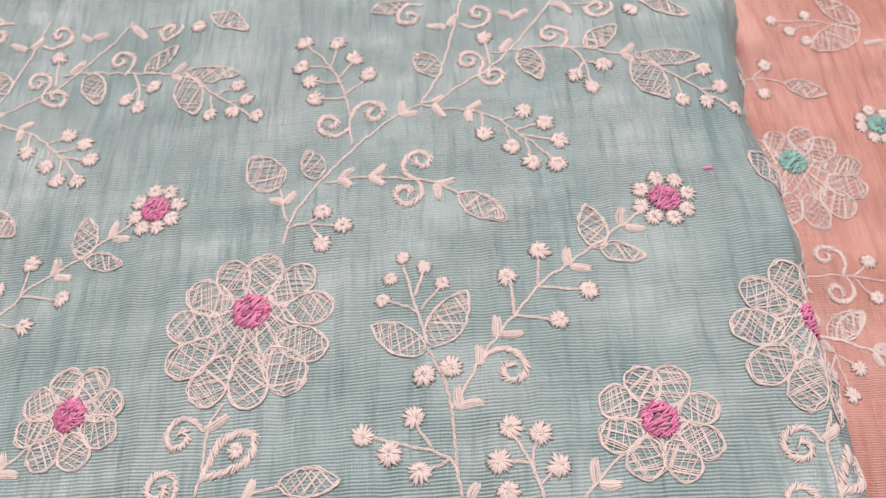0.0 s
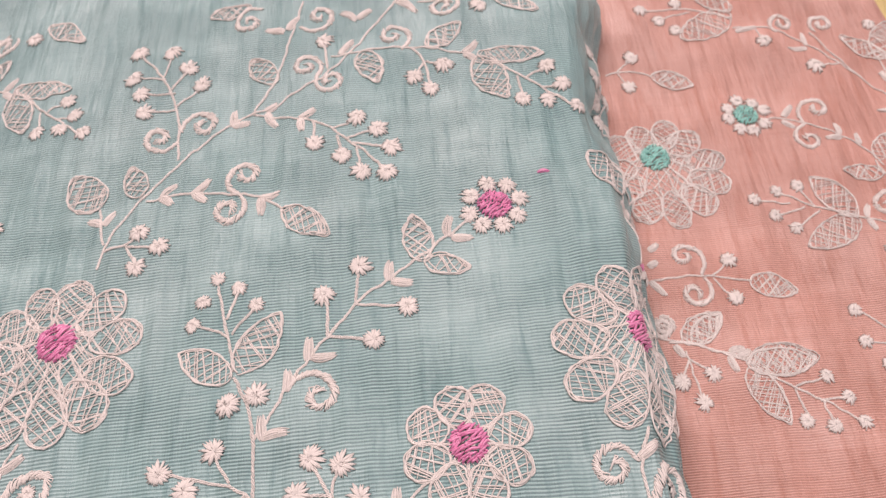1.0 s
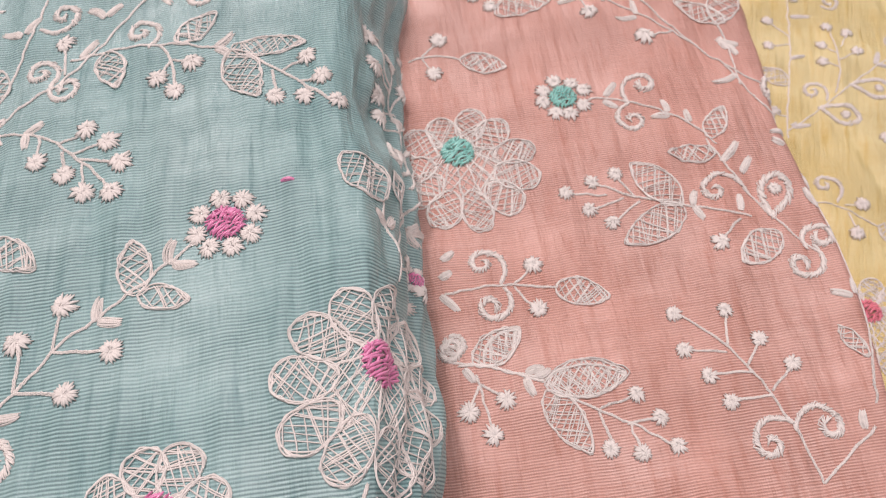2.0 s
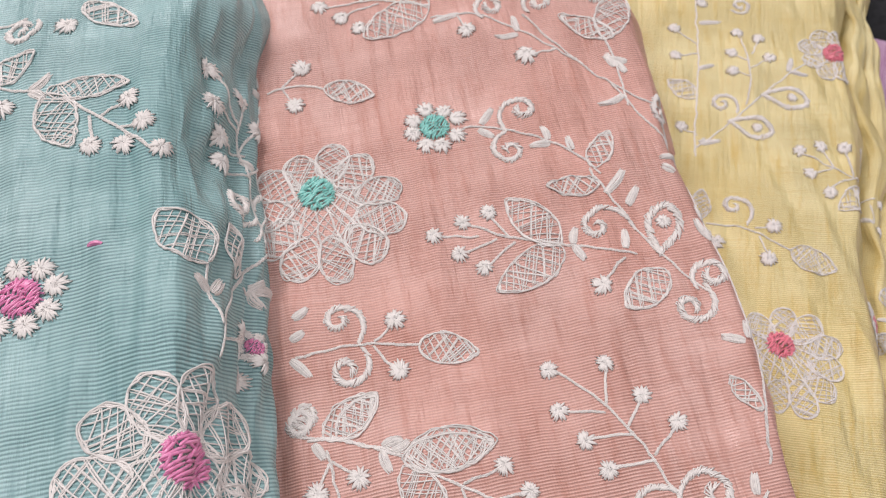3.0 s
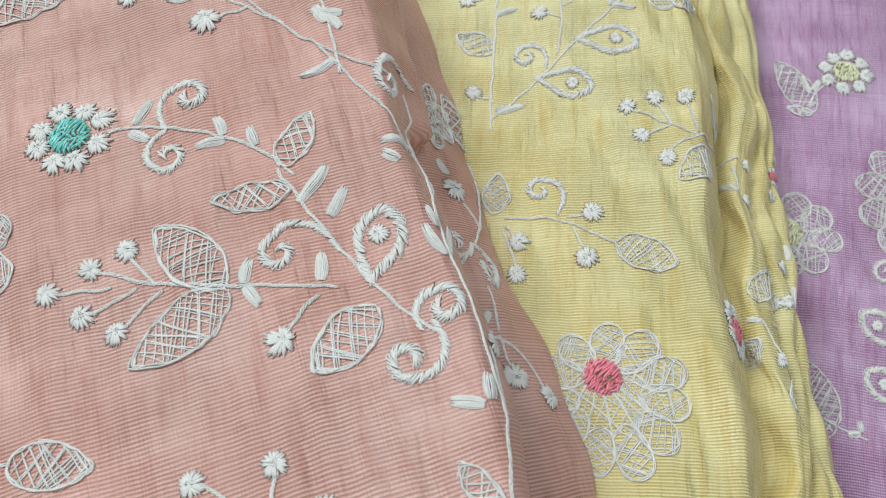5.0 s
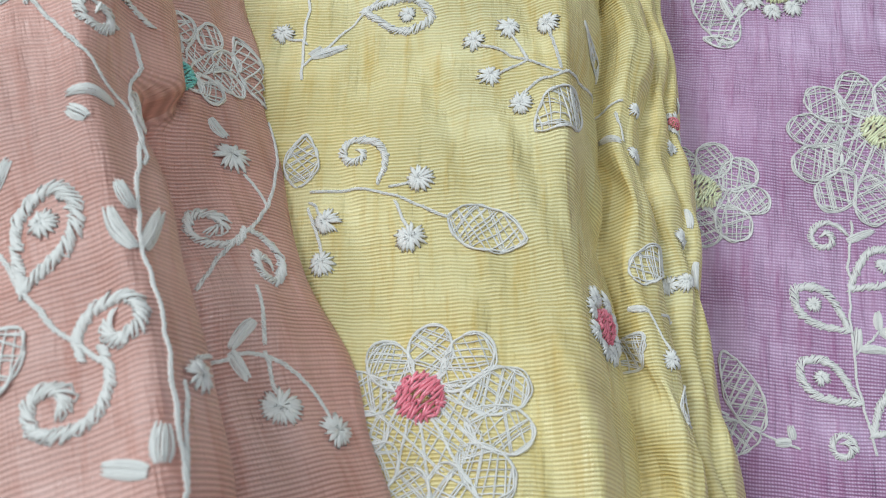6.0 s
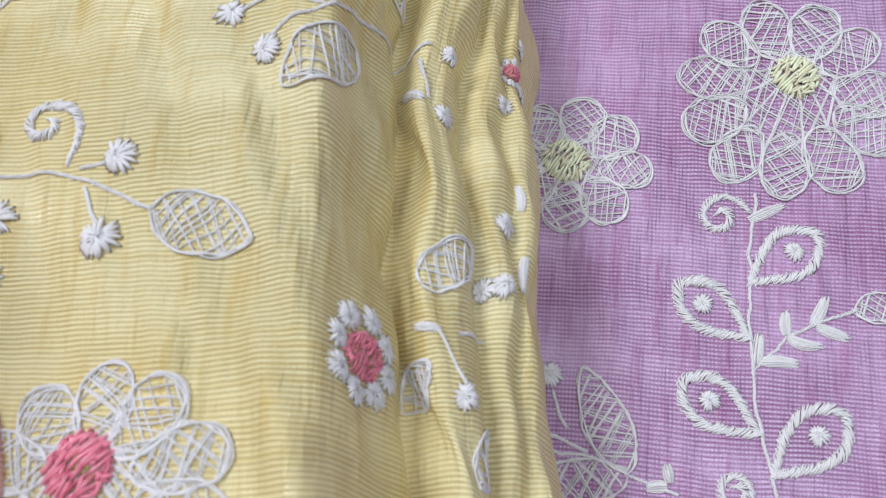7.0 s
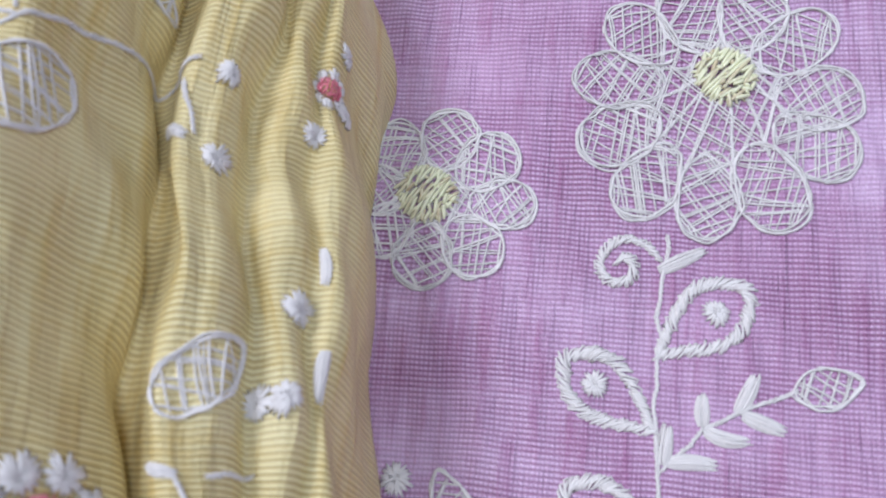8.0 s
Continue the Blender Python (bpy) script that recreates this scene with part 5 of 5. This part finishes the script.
bar(lilac, lilac_thing, 0.3400, 0.1231, 0.3456, 0.1206)
bar(lilac, lilac_thing, 0.3462, 0.1256, 0.3479, 0.1294)
bar(lilac, lilac_thing, 0.3461, 0.1252, 0.3507, 0.1217)
bar(lilac, lilac_thing, 0.3509, 0.1256, 0.3553, 0.1292)
bar(lilac, lilac_thing, 0.3514, 0.1252, 0.3552, 0.1214)
stem(lilac, lilac_thing, (0.3386, 0.1223), (0.3462, 0.1252), (0.3521, 0.1255), (0.3594, 0.1254))
leaf(lilac, lilac_thing, 0.3586, 0.1252, 0.3672, 0.1236, 0.6)
berry(lilac, lilac_thing, 0.3061, 0.1335, 0.0048)
stem(lilac, lilac_thing, (0.3054, 0.1312), (0.3049, 0.1273), (0.3053, 0.1243))
leaf(lilac, lilac_thing, 0.3120, 0.1142, 0.3118, 0.1326, 0.42)
leaf(lilac, lilac_thing, 0.3116, 0.1138, 0.2923, 0.1180, 0.4)
stem(lilac, lilac_thing, (0.2952, 0.1239), (0.3004, 0.1229), (0.3076, 0.1186), (0.3120, 0.1146))
stem(lilac, lilac_thing, (0.2987, 0.1273), (0.3032, 0.1234), (0.3070, 0.1195))
bar(lilac, lilac_thing, 0.3176, 0.1105, 0.3183, 0.1133)
bar(lilac, lilac_thing, 0.3170, 0.1102, 0.3135, 0.1112)
stem(lilac, lilac_thing, (0.3116, 0.1138), (0.3152, 0.1108), (0.3180, 0.1081))
curl(lilac, lilac_thing, 0.3289, 0.1040, 0.3268, 0.1055, 1)
leaf(lilac, lilac_thing, 0.3496, 0.2027, 0.3477, 0.2238, 0.45)
leaf(lilac, lilac_thing, 0.3491, 0.2026, 0.3429, 0.2073, 0.4)
bar(lilac, lilac_thing, 0.3517, 0.2096, 0.3519, 0.2163)
bar(lilac, lilac_thing, 0.3529, 0.2103, 0.3566, 0.2130)
stem(lilac, lilac_thing, (0.3617, 0.2121), (0.3537, 0.2101), (0.3493, 0.2048))
daisy(lilac, lilac_thing, 0.3656, 0.2130, 0.0177, GOLD)
